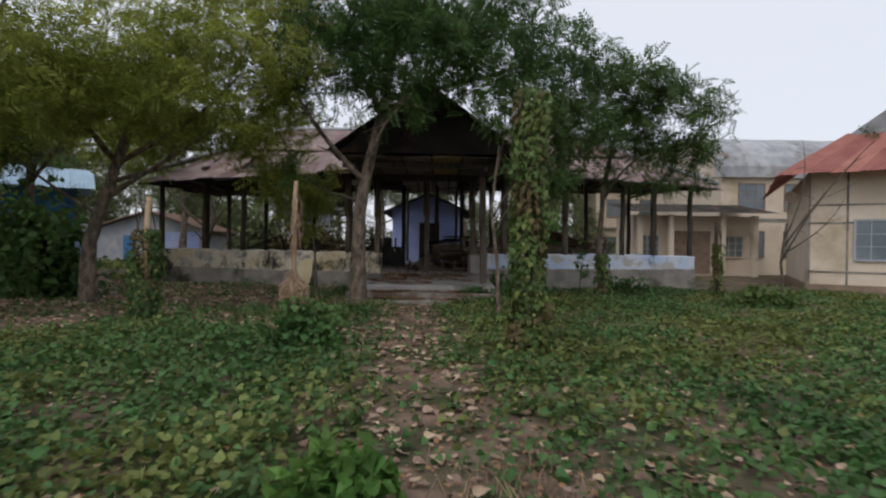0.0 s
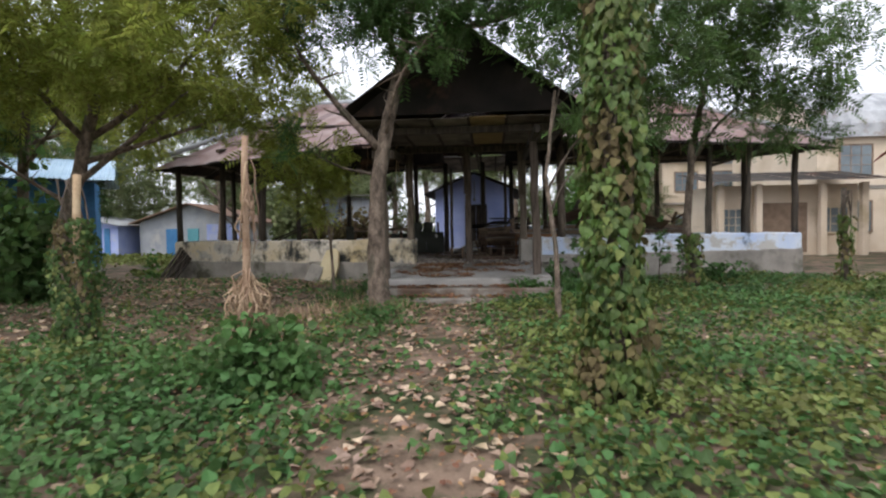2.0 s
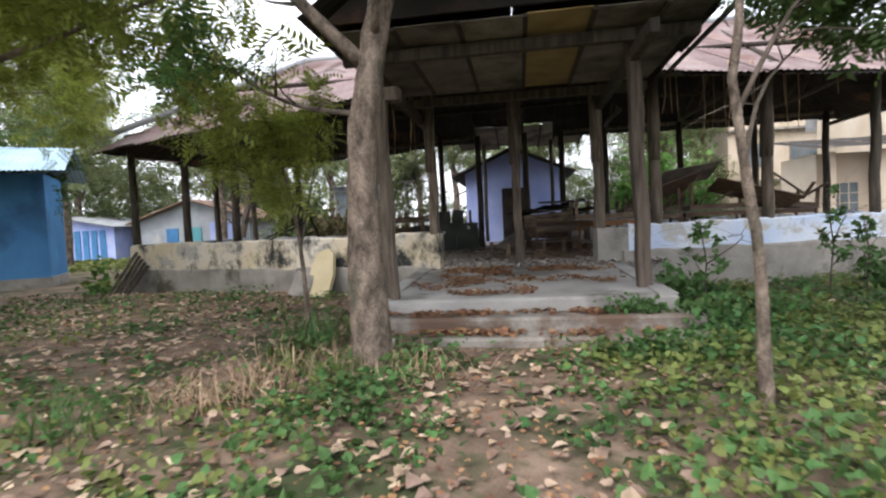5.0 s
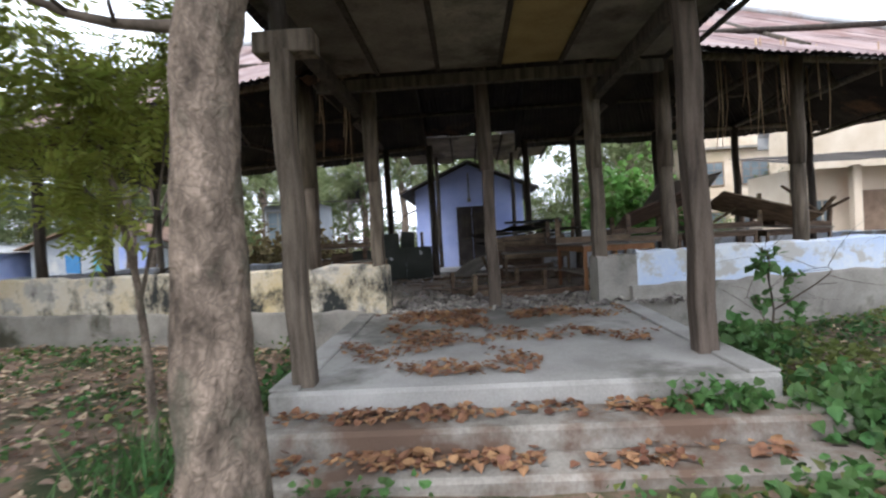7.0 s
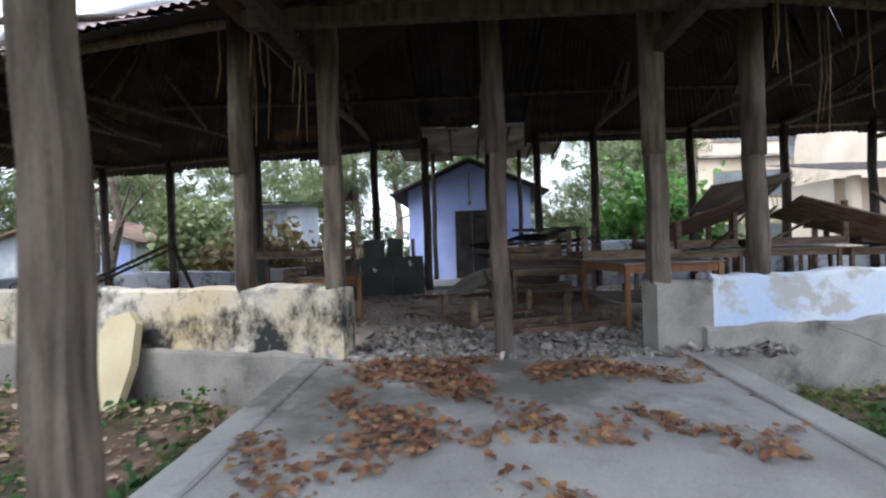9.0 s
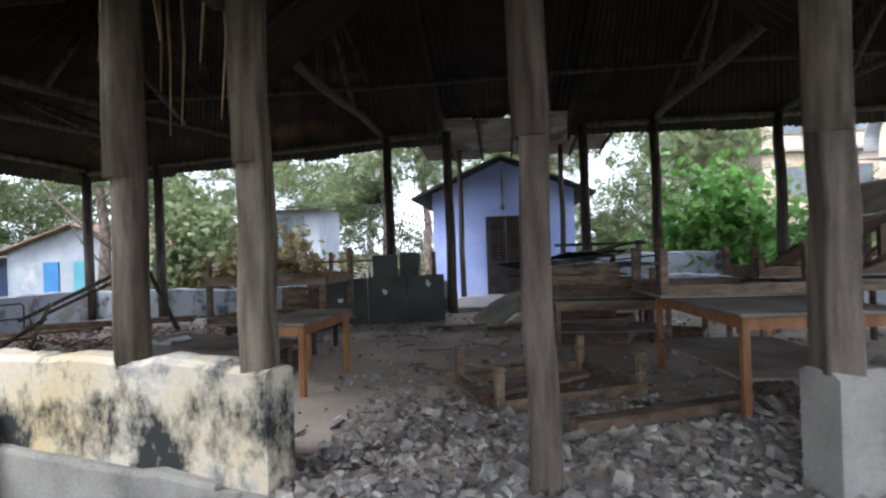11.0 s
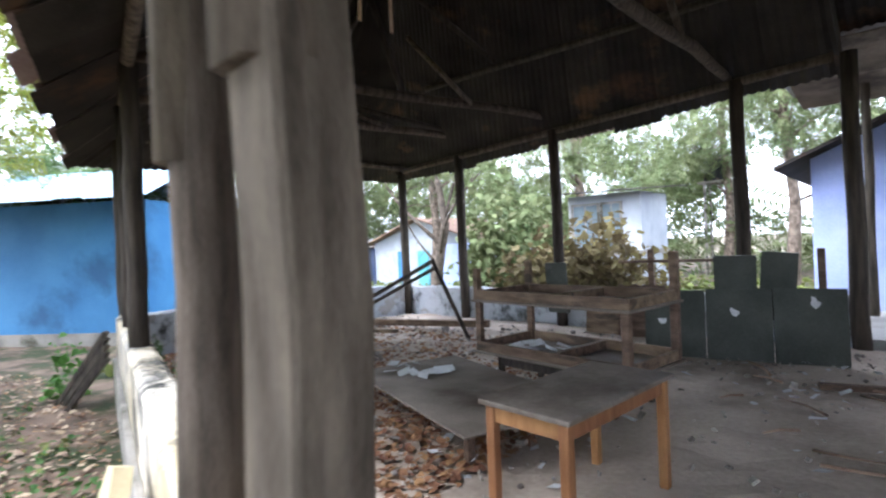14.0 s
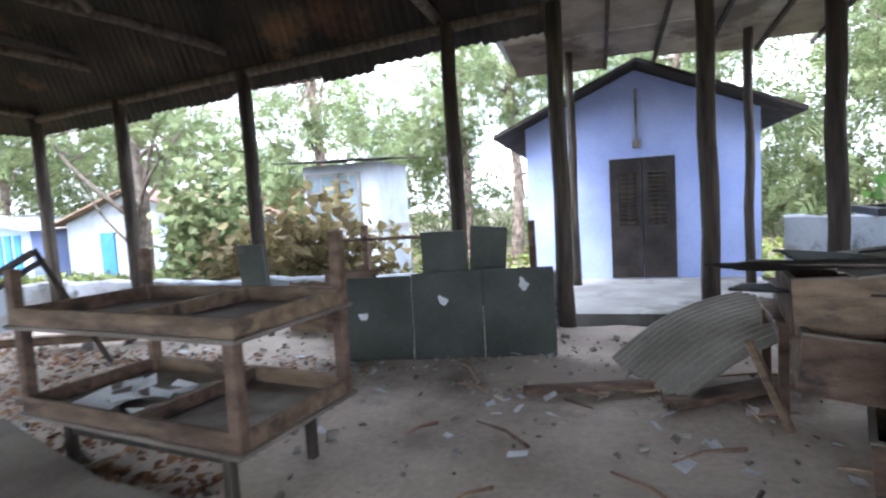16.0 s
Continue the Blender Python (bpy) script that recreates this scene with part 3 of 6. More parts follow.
def build_roofs():
    roof = thing("roof_main", pose(0, 0, 0), "sagging hipped corrugated iron roof of the open hall, underside coloured dark for shade", "roof", kind="structure")
    planes = (((DOOR_L - 0.6, YE, EAVE), (DOOR_R + 0.6, YE, EAVE), (DOOR_L - 0.6, YR, ZR), (DOOR_R + 0.6, YR, ZR)),
              ((EL, EY, EAVE - 0.25), (DOOR_L - 0.6, YE, EAVE), (-6.5, YR, ZR), (DOOR_L - 0.6, YR, ZR)),
              ((DOOR_R + 0.6, YE, EAVE), (ER, EY, EAVE - 0.1), (DOOR_R + 0.6, YR, ZR), (5.6, YR, ZR)),
              ((EL, YE2, BACK - 0.5), (EL, EY, EAVE - 0.25), (-6.5, YR, ZR), (-6.52, YR, ZR)),
              ((ER, EY, EAVE - 0.1), (ER, YE2, BACK), (5.6, YR, ZR), (5.62, YR, ZR)),
              ((-1.95, YE2, BACK), (EL, YE2, BACK - 0.5), (-1.95, YR, ZR), (-6.5, YR, ZR)),
              ((0.95, YE2 - 0.2, BACK + 0.55), (-1.95, YE2 - 0.2, BACK + 0.55), (0.95, YR, ZR + 0.02), (-1.95, YR, ZR + 0.02)),
              ((ER, YE2, BACK), (0.95, YE2, BACK), (5.6, YR, ZR), (0.95, YR, ZR)))
    # Two copies: near-black sheets below carry the underside's shade in their colour, pink above.
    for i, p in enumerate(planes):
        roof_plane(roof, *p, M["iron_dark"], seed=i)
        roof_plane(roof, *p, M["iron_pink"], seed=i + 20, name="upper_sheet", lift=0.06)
    for a, b in (((EL, EY, EAVE), (-6.5, YR, ZR)), ((ER, EY, EAVE), (5.6, YR, ZR)), ((-6.5, YR, ZR), (5.6, YR, ZR))):
        a, b = Vector(a) + Vector((0, 0, 0.1)), Vector(b) + Vector((0, 0, 0.1))
        bm = bmesh.new()
        tube(bm, [a.lerp(b, k / 6) for k in range(7)], [0.09] * 7, 8, 0.1, 2)
        part("ridge_cap", bm, M["iron_grey"], roof, "pale metal ridge cap")
    # cheek boards that close the step beside the raised sheets
    for x in (-1.95, 0.95):
        side = [(YE2 + 0.05, BACK - 0.05), (YE2 - 0.15, BACK + 0.65), (YR - 0.1, ZR + 0.12), (YR - 0.1, ZR - 0.08)]
        v = [(x + d, y, z) for d in (-0.03, 0.03) for y, z in side]
        f = [(3, 2, 1, 0), (4, 5, 6, 7)] + [(i, (i + 1) % 4, (i + 1) % 4 + 4, i + 4) for i in range(4)]
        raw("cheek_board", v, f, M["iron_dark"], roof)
    # timbers
    plates = [[(x, front_y(x) + 0.13, EAVE + 0.24) for x in np.linspace(XL, XR, 15)], [(x, YB - 0.05, BACK + 0.12 + 0.055 * (x + 2)) for x in np.linspace(XL, -2.0, 8)], [(x, YB - 0.05, BACK + 0.12) for x in np.linspace(1.1, XR, 8)], [(XL + 0.2, y, EAVE + 0.2) for y in np.linspace(YC, YB, 6)], [(XR - 0.2, y, EAVE + 0.2) for y in np.linspace(YC, YB, 6)]]
    for p in plates:
        bm = bmesh.new()
        tube(bm, p, [0.065] * len(p), 8, 0.2, 3)
        part("wall_plate", bm, M["post"], roof)
    for y, z in ((19.6, 5.1), (24.3, 5.15), (YR, ZR - 0.12)):
        bm = bmesh.new()
        w = 5.4 if z > 6 else 7.5
        tube(bm, [(x - 0.45, y + 0.03 * math.sin(x), z + 0.03 * math.sin(x * 0.7)) for x in np.linspace(-w, w, 12)], [0.055] * 12, 8, 0.2, 4)
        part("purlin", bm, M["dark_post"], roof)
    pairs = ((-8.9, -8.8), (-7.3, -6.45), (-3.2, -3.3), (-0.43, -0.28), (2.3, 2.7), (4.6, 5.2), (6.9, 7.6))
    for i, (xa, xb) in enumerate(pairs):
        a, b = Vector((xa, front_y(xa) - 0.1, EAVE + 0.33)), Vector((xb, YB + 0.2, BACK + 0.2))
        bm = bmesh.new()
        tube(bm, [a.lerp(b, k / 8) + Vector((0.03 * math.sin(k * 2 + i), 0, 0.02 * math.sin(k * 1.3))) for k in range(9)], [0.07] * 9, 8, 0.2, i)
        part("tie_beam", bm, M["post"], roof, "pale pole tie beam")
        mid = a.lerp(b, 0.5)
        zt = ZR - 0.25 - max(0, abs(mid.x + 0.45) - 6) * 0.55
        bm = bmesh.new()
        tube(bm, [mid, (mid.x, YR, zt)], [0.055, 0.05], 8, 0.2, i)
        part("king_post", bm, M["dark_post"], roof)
        for s, f in ((0.32, 0.5), (0.68, 0.5)):
            p = a.lerp(b, s)
            bm = bmesh.new()
            tube(bm, [p + Vector((0.06, 0, 0)), (mid.x + 0.06, p.y * 0.35 + YR * 0.65, EAVE + 0.33 + (zt - EAVE) * 0.55)], [0.045, 0.04], 6, 0.2, i)
            part("strut", bm, M["post"], roof)
        for q in (a, b):
            bm = bmesh.new()
            tube(bm, [q + Vector((0.1, 0, 0.02)), (q.x * 0.6 + mid.x * 0.4 + 0.1, q.y * 0.1 + YR * 0.9, zt)], [0.05, 0.045], 8, 0.2, i)
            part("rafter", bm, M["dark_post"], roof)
    # dry stalks that hang from the eaves
    rnd = random.Random(4)
    for k in range(34):
        x = rnd.choice([rnd.uniform(2.2, 8.5), rnd.uniform(2.6, 5.0), rnd.uniform(-3.6, -2.6)])
        y = front_y(x) + rnd.uniform(-0.5, 0.9)
        L = rnd.uniform(0.3, 1.15)
        bm = bmesh.new()
        tube(bm, [(x, y, EAVE + 0.35), (x + 0.02, y, EAVE - L * 0.4), (x + rnd.uniform(-0.06, 0.06), y, EAVE - L)], [0.014, 0.011, 0.006], 5)
        part("hanging_stalk", bm, M["dry"], roof, "dry hanging stalk")
    # porch gable
    porch = thing("roof_porch", pose(0, 0, 0), "dark gable roof over the porch with old board ceiling", "roof", kind="structure")
    ax, az, ez, lx, rx = -0.4, 5.85, 4.02, -2.95, 2.15
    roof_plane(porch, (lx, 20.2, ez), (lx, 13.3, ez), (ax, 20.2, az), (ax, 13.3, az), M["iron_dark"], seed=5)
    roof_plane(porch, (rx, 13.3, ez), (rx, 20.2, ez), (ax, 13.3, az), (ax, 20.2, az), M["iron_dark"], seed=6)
    bm = bmesh.new()
    vs = [bm.verts.new(p) for p in ((lx + 0.2, 13.5, ez - 0.02), (rx - 0.2, 13.5, ez - 0.02), (ax, 13.5, az - 0.1))]
    vs2 = [bm.verts.new(v.co + Vector((0, 0.04, 0))) for v in vs]
    bm.faces.new(vs)
    bm.faces.new(vs2[::-1])
    for i in range(3):
        bm.faces.new((vs[i], vs2[i], vs2[(i + 1) % 3], vs[(i + 1) % 3]))
    bmesh.ops.recalc_face_normals(bm, faces=bm.faces)
    part("gable_board", bm, M["iron_dark"], porch, "dark gable end")
    x, i = lx + 0.25, 0
    while x < rx - 0.3:
        w = 0.8
        m = M["ceil_yellow"] if i == 3 else M["ceil_board"]
        part("ceiling_board", boxes((x + 0.02, min(x + w, rx - 0.2), 13.6, 17.0, ez - 0.09 - 0.01 * (i % 3), ez - 0.075 - 0.01 * (i % 3))), m, porch)
        part("batten", boxes((x + w - 0.01, x + w + 0.05, 13.6, 17.0, ez - 0.13, ez - 0.09)), M["dark_post"], porch)
        x += w + 0.02
        i += 1
    for y in (14.3, 17.1):
        part("beam", boxes((lx + 0.2, rx - 0.2, y - 0.06, y + 0.06, ez - 0.3, ez - 0.14), bevel=0.01), M["dark_post"], porch)
    for xx in (lx + 0.6, rx - 0.95):
        part("beam", boxes((xx - 0.06, xx + 0.06, 13.5, YF + 0.2, ez - 0.48, ez - 0.31), bevel=0.01), M["dark_post"], porch)
    part("bracket", boxes((-2.45, -1.95, 14.12, 14.34, 3.18, 3.36), bevel=0.01), M["post"], porch)
    bm = bmesh.new()
    tube(bm, [(-2.25, 14.22, 3.3), (-2.28, 14.25, 4.05)], [0.08, 0.08], 6)
    part("stub", bm, M["dark_post"], porch)
    # covered way at the back
    way = thing("roof_covered_way", pose(0, 0, 0), "board ceiling and sheets over the way to the shed, with holes", "roof", kind="structure")
    roof_plane(way, (-2.9, 30.0, 4.95), (-2.9, 26.4, 4.95), (-0.5, 30.0, 5.7), (-0.5, 26.4, 5.7), M["iron_grey"], seed=8)
    roof_plane(way, (1.9, 26.4, 4.95), (1.9, 28.5, 4.95), (-0.42, 26.4, 5.7), (-0.42, 28.5, 5.7), M["iron_grey"], seed=9)
    # boards slope down towards the shed; some are torn short and let light in
    for i in range(6):
        x = -2.75 + i * 0.82
        short = (0.1, 0.0, 0.55, 0.25, 0.05, 0.4)[i]
        for name, xa, xb, ya, yb, lo, hi, m in (("ceiling_board", x, x + 0.76, 26.5, 28.1, 0.0, 0.012, "ceil_way"), ("ceiling_board", x, x + 0.77, 28.13, 29.75 - short, 0.0, 0.012, "ceil_way"), ("batten", x + 0.76, x + 0.82, 26.5, 29.7, -0.06, 0.0, "dark_post")):
            bm = boxes((xa, xb, ya, yb, lo, hi))
            for v in bm.verts:
                v.co.z += 4.93 - 0.1 * (v.co.y - 26.5)
            part(name, bm, M[m], way)


build_roofs()


# ---- the blue shed ----
def gable_house(name, x0, x1, y0, y1, base, eave, apex, over, wall_mat, roof_mat, label, category="shed"):
    h = thing(name, pose(0, 0, 0), label, category)
    xm = (x0 + x1) / 2
    bm = bmesh.new()
    pts = [(x0, base), (x1, base), (x1, eave), (xm, apex), (x0, eave)]
    front, rear = [bm.verts.new((x, y0, z)) for x, z in pts], [bm.verts.new((x, y1, z)) for x, z in pts]
    bm.faces.new(front)
    bm.faces.new(rear[::-1])
    for i in range(5):
        bm.faces.new((front[i], rear[i], rear[(i + 1) % 5], front[(i + 1) % 5]))
    bmesh.ops.recalc_face_normals(bm, faces=bm.faces)
    part("wall", bm, wall_mat, h)
    drop = (apex - eave) / (xm - x0) * over
    for s, x in ((-1, x0 - over), (1, x1 + over)):
        bm = bmesh.new()
        a = [(x, y0 - over, eave - drop + 0.03), (xm, y0 - over, apex + 0.03), (xm, y1 + over, apex + 0.03), (x, y1 + over, eave - drop + 0.03)]
        lo = [bm.verts.new(p) for p in a]
        hi = [bm.verts.new((p[0], p[1], p[2] + 0.07)) for p in a]
        bm.faces.new(lo)
        bm.faces.new(hi[::-1])
        for i in range(4):
            bm.faces.new((lo[i], lo[(i + 1) % 4], hi[(i + 1) % 4], hi[i]))
        bmesh.ops.recalc_face_normals(bm, faces=bm.faces)
        part("roof", bm, roof_mat, h)
    return h


shed = gable_house("shed", -2.7, 1.45, 29.95, 35.0, 0.0, 3.65, 4.55, 0.55, M["shed_blue"], M["iron_dark"], "lilac-blue painted shed with a dark gable roof")


def louvre_door(parent, x0, x1, y, z0, z1):
    f = boxes((x0 - 0.07, x0, y - 0.05, y, z0, z1 + 0.07), (x1, x1 + 0.07, y - 0.05, y, z0, z1 + 0.07), (x0, x1, y - 0.05, y, z1, z1 + 0.07))
    part("door_frame", f, M["door"], parent)
    mid = (x0 + x1) / 2
    for a, b in ((x0, mid - 0.008), (mid + 0.008, x1)):
        leaf = part("door", boxes((a, a + 0.09, y - 0.045, y - 0.004, z0, z1), (b - 0.09, b, y - 0.045, y - 0.004, z0, z1), (a + 0.09, b - 0.09, y - 0.045, y - 0.004, z0, z0 + 0.2),
                                  (a + 0.09, b - 0.09, y - 0.045, y - 0.004, z1 - 0.1, z1), (a + 0.09, b - 0.09, y - 0.045, y - 0.004, z0 + 0.85, z0 + 0.97), (a + 0.09, b - 0.09, y - 0.02, y - 0.004, z0 + 0.2, z1 - 0.1)), M["door"], parent, "dark louvred door leaf, closed")
        for lo, hi in ((z0 + 1.0, z1 - 0.12),):
            k = int((hi - lo) / 0.085)
            for i in range(k):
                bm = bmesh.new()
                box(bm, a + 0.09, b - 0.09, -0.006, 0.006, -0.035, 0.035, m=Matrix.Translation((0, y - 0.035, lo + 0.045 + i * 0.085)) @ Matrix.Rotation(radians(35), 4, "X"))
                part("slat", bm, M["dark_post"], leaf)
    part("handle", boxes((mid - 0.05, mid - 0.02, y - 0.08, y - 0.045, z0 + 0.95, z0 + 1.1), bevel=0.005), M["black"], parent)


louvre_door(shed, -1.05, -0.03, 29.95, 0.64, 2.85)
part("lamp_pipe", boxes((-0.64, -0.6, 29.87, 29.95, 3.2, 4.2), (-0.68, -0.56, 29.8, 29.95, 3.1, 3.25), bevel=0.01), M["cement"], shed, "grey pipe and lamp holder")


# ---- trees ----
def branch_points(a, b, bend, n=6, seed=0):
    rnd = random.Random(seed)
    a, b = Vector(a), Vector(b)
    side = Vector((rnd.uniform(-1, 1), rnd.uniform(-1, 1), rnd.uniform(-0.3, 0.6))) * bend
    return [a.lerp(b, i / n) + side * math.sin(math.pi * i / n) for i in range(n + 1)]


def tree(name, base, trunk, radius, limbs, clumps, leaf, label, fronds=900, size=0.34, seed=0, shape=None, bark="bark"):
    """trunk: points from the base; limbs: (start fraction, end point, radius); clumps: (centre, radii)."""
    rng = np.random.default_rng(seed)
    t = thing(name, pose(*base), label, "tree")
    o = Vector(base)
    bm = bmesh.new()
    pts = [Vector(p) - o for p in trunk]
    fine = []
    for p, q in zip(pts, pts[1:]):
        fine += [p.lerp(q, k / 10) for k in range(10)]
    fine.append(pts[-1])
    n = len(fine) - 1
    tube(bm, [p + Vector((0.03 * noise.noise(p * 1.7), 0.03 * noise.noise(p * 1.7 + Vector((9, 0, 0))), 0)) for p in fine], [radius * (1.25 - 0.25 * min(1, i * 3 / n) - 0.45 * i / n) for i in range(n + 1)], 22, 0.05, seed)
    for v in bm.verts:
        q = v.co * 1.0
        q.z *= 0.6
        ridge = noise.noise(q * 14) + 0.6 * noise.noise(q * 30)
        v.co += Vector((noise.noise(q * 11 + Vector((5, 0, 0))), noise.noise(q * 11 + Vector((0, 5, 0))), 0)) * radius * 0.09 + v.normal * (ridge * radius * 0.06)
    part("trunk", bm, M[bark], t)
    for i, (f, end, r) in enumerate(limbs):
        a = fine[int(f * n)]
        bm = bmesh.new()
        ps = branch_points(a, Vector(end) - o, 0.35, 7, seed + i)
        tube(bm, ps, [r * (1 - 0.75 * k / 7) for k in range(8)], 8, 0.15, seed + i)
        rnd = random.Random(seed * 7 + i)
        for k in range(5):
            p = ps[2 + k]
            q = p + Vector((rnd.uniform(-1, 1), rnd.uniform(-1, 1), rnd.uniform(-0.4, 0.7))) * 0.9
            tube(bm, branch_points(p, q, 0.15, 4, seed + i * 9 + k), [r * 0.35, r * 0.28, r * 0.2, r * 0.14, r * 0.07], 5)
        part("limb", bm, M["twig"] if r < 0.05 else M[bark], t)
    total = sum(c[1][0] * c[1][1] * c[1][2] for c in clumps) ** 1.0
    places, outs = [], []
    for c, r in clumps:
        k = max(20, int(fronds * (r[0] * r[1] * r[2]) / total))
        # fronds gather on twigs within each clump
        tw = rng.normal(0, 1, (max(4, k // 9), 3))
        tw /= np.linalg.norm(tw, axis=1)[:, None]
        tw *= rng.uniform(0.25, 1.0, (len(tw), 1)) ** 0.5
        pick = tw[rng.integers(0, len(tw), k)] + rng.normal(0, 0.13, (k, 3))
        places.append(pick * r + np.array(c) - np.array(base))
    places = np.concatenate(places)
    crown = scatter("crown", shape or (FROND_V, FROND_F), places, rng.uniform(0.6, 1.25, len(places)) * size, rng, M[leaf], t, 0.7)
    return t


def build_trees():
    tree("neem_tree", (-1.93, 12.3, 0.0), [(-1.93, 12.3, -0.1), (-1.98, 12.3, 1.2), (-1.93, 12.3, 2.5), (-1.72, 12.4, 3.6), (-1.4, 12.7, 5.2), (-1.2, 12.9, 6.8)], 0.175,
         [(0.5, (-3.6, 12.0, 5.4), 0.08), (0.7, (0.8, 12.0, 6.2), 0.11), (0.75, (-3.0, 13.2, 7.2), 0.08), (0.8, (2.4, 12.6, 6.2), 0.09), (0.55, (-0.7, 11.4, 4.9), 0.05), (0.42, (-3.3, 12.0, 3.2), 0.035)],
         [((-2.9, 12.2, 5.8), (1.5, 1.2, 1.0)), ((-0.8, 12.0, 6.2), (1.9, 1.4, 1.2)), ((1.4, 12.2, 5.9), (1.7, 1.3, 1.2)), ((0.2, 13.2, 7.8), (2.8, 1.8, 1.4)), ((-2.4, 13.2, 7.8), (2.4, 1.6, 1.3)), ((-1.0, 11.6, 4.9), (1.2, 0.8, 0.6)), ((-3.3, 11.9, 3.2), (0.55, 0.5, 0.5)), ((3.0, 12.6, 6.4), (1.3, 1.2, 0.9))],
         "leaf_dark", "tall neem tree with rough brown bark beside the porch", 6800, 0.36, 3)
    tree("yellowing_tree", (-8.4, 12.2, 0.0), [(-8.4, 12.2, -0.1), (-8.3, 12.1, 1.5), (-7.8, 12.0, 2.8), (-7.2, 11.8, 4.2)], 0.17,
         [(0.6, (-5.0, 11.0, 3.9), 0.07), (0.8, (-4.4, 11.2, 5.3), 0.07), (0.8, (-8.5, 10.8, 5.6), 0.07), (0.5, (-9.6, 11.0, 3.6), 0.05), (0.7, (-4.0, 12.6, 4.2), 0.06)],
         [((-5.4, 10.8, 4.4), (1.7, 1.3, 0.8)), ((-4.2, 11.2, 5.6), (1.5, 1.3, 0.9)), ((-7.0, 10.8, 5.6), (2.0, 1.6, 1.3)), ((-8.8, 10.4, 4.6), (1.8, 1.4, 1.3)), ((-3.8, 12.0, 4.0), (1.0, 0.8, 0.6)), ((-5.6, 13.2, 5.0), (2.2, 1.3, 1.1)), ((-8.0, 13.4, 4.6), (1.8, 1.4, 1.0)), ((-3.3, 12.7, 3.2), (0.8, 0.5, 0.7)), ((-4.2, 12.4, 3.4), (0.8, 0.6, 0.7)), ((-5.0, 12.4, 6.8), (2.4, 1.6, 1.0))],
         "leaf_yellow", "leaning tree with yellowing feathery leaves", 5800, 0.36, 5)
    tree("leafy_tree", (-10.4, 9.4, 0.0), [(-10.4, 9.4, -0.1), (-10.2, 9.4, 2.0), (-10.0, 9.2, 4.5), (-9.6, 9.0, 7.0)], 0.2,
         [(0.5, (-7.5, 9.0, 6.2), 0.08), (0.7, (-11.5, 8.6, 7.0), 0.08)],
         [((-10.0, 8.6, 6.2), (2.2, 1.8, 1.2)), ((-11.0, 9.0, 4.4), (2.0, 1.6, 1.4)), ((-10.4, 10.5, 3.0), (1.2, 1.0, 0.9)), ((-8.2, 9.2, 4.6), (1.5, 1.2, 1.0))],
         "leaf_yellow", "spreading yellow-green tree at the edge of the clearing", 2600, 0.4, 8)
    tree("leafy_tree", (-12.6, 15.6, 0.0), [(-12.6, 15.6, -0.1), (-12.5, 15.5, 2.0), (-12.2, 15.4, 4.5), (-12.0, 15.3, 6.5)], 0.16,
         [(0.5, (-10.5, 15.2, 5.2), 0.07), (0.7, (-14, 15, 6.0), 0.07), (0.6, (-11.1, 18.2, 5.0), 0.06)],
         [((-11.1, 18.3, 5.0), (1.1, 1.2, 1.5)), ((-11.3, 18.8, 6.4), (1.3, 1.4, 1.1)), ((-12.0, 15.2, 5.6), (2.2, 1.6, 1.5)), ((-14.0, 15.0, 4.4), (1.8, 1.5, 1.6)), ((-10.2, 15.8, 6.2), (2.0, 1.5, 1.2))],
         "leaf_yellow", "leafy yellow-green tree before the blue building", 3000, 0.4, 9)
    tree("dark_tree", (-15.6, 13.6, 0.0), [(-15.6, 13.6, -0.1), (-15.5, 13.5, 2.0), (-15.2, 13.4, 4.5), (-15.0, 13.3, 6.5)], 0.2,
         [(0.4, (-13.0, 14.0, 4.8), 0.08), (0.5, (-17.5, 13.5, 5.0), 0.08), (0.6, (-16.0, 16.5, 5.4), 0.07), (0.7, (-13.5, 12.4, 6.0), 0.06)],
         [((-13.4, 13.8, 4.4), (2.2, 1.8, 1.7)), ((-16.2, 13.2, 4.6), (2.4, 2.0, 1.9)), ((-15.2, 16.4, 5.6), (2.6, 2.0, 1.3)), ((-18.2, 15.6, 5.0), (2.4, 2.2, 1.8)), ((-14.6, 12.8, 2.6), (1.5, 1.3, 1.1)), ((-17.2, 12.6, 2.4), (1.8, 1.4, 1.4))],
         "leaf_dark", "dense dark tree shading the blue building", 5200, 0.46, 10)
    tree("sapling", (-3.35, 14.0, 0.0), [(-3.35, 14.0, -0.05), (-3.4, 14.0, 1.0), (-3.5, 13.95, 2.0), (-3.8, 13.9, 3.2)], 0.035,
         [(0.4, (-3.0, 13.8, 2.6), 0.018), (0.6, (-4.4, 13.7, 3.0), 0.018), (0.7, (-3.3, 13.9, 3.4), 0.016)],
         [((-3.9, 13.9, 2.6), (0.6, 0.45, 0.6)), ((-3.3, 13.9, 2.9), (0.6, 0.45, 0.6)), ((-4.5, 13.7, 3.1), (0.6, 0.5, 0.5)), ((-3.6, 13.8, 2.0), (0.4, 0.35, 0.35))],
         "leaf_yellow", "thin sapling with drooping yellow-green leaves by the low wall", 760, 0.28, 12)
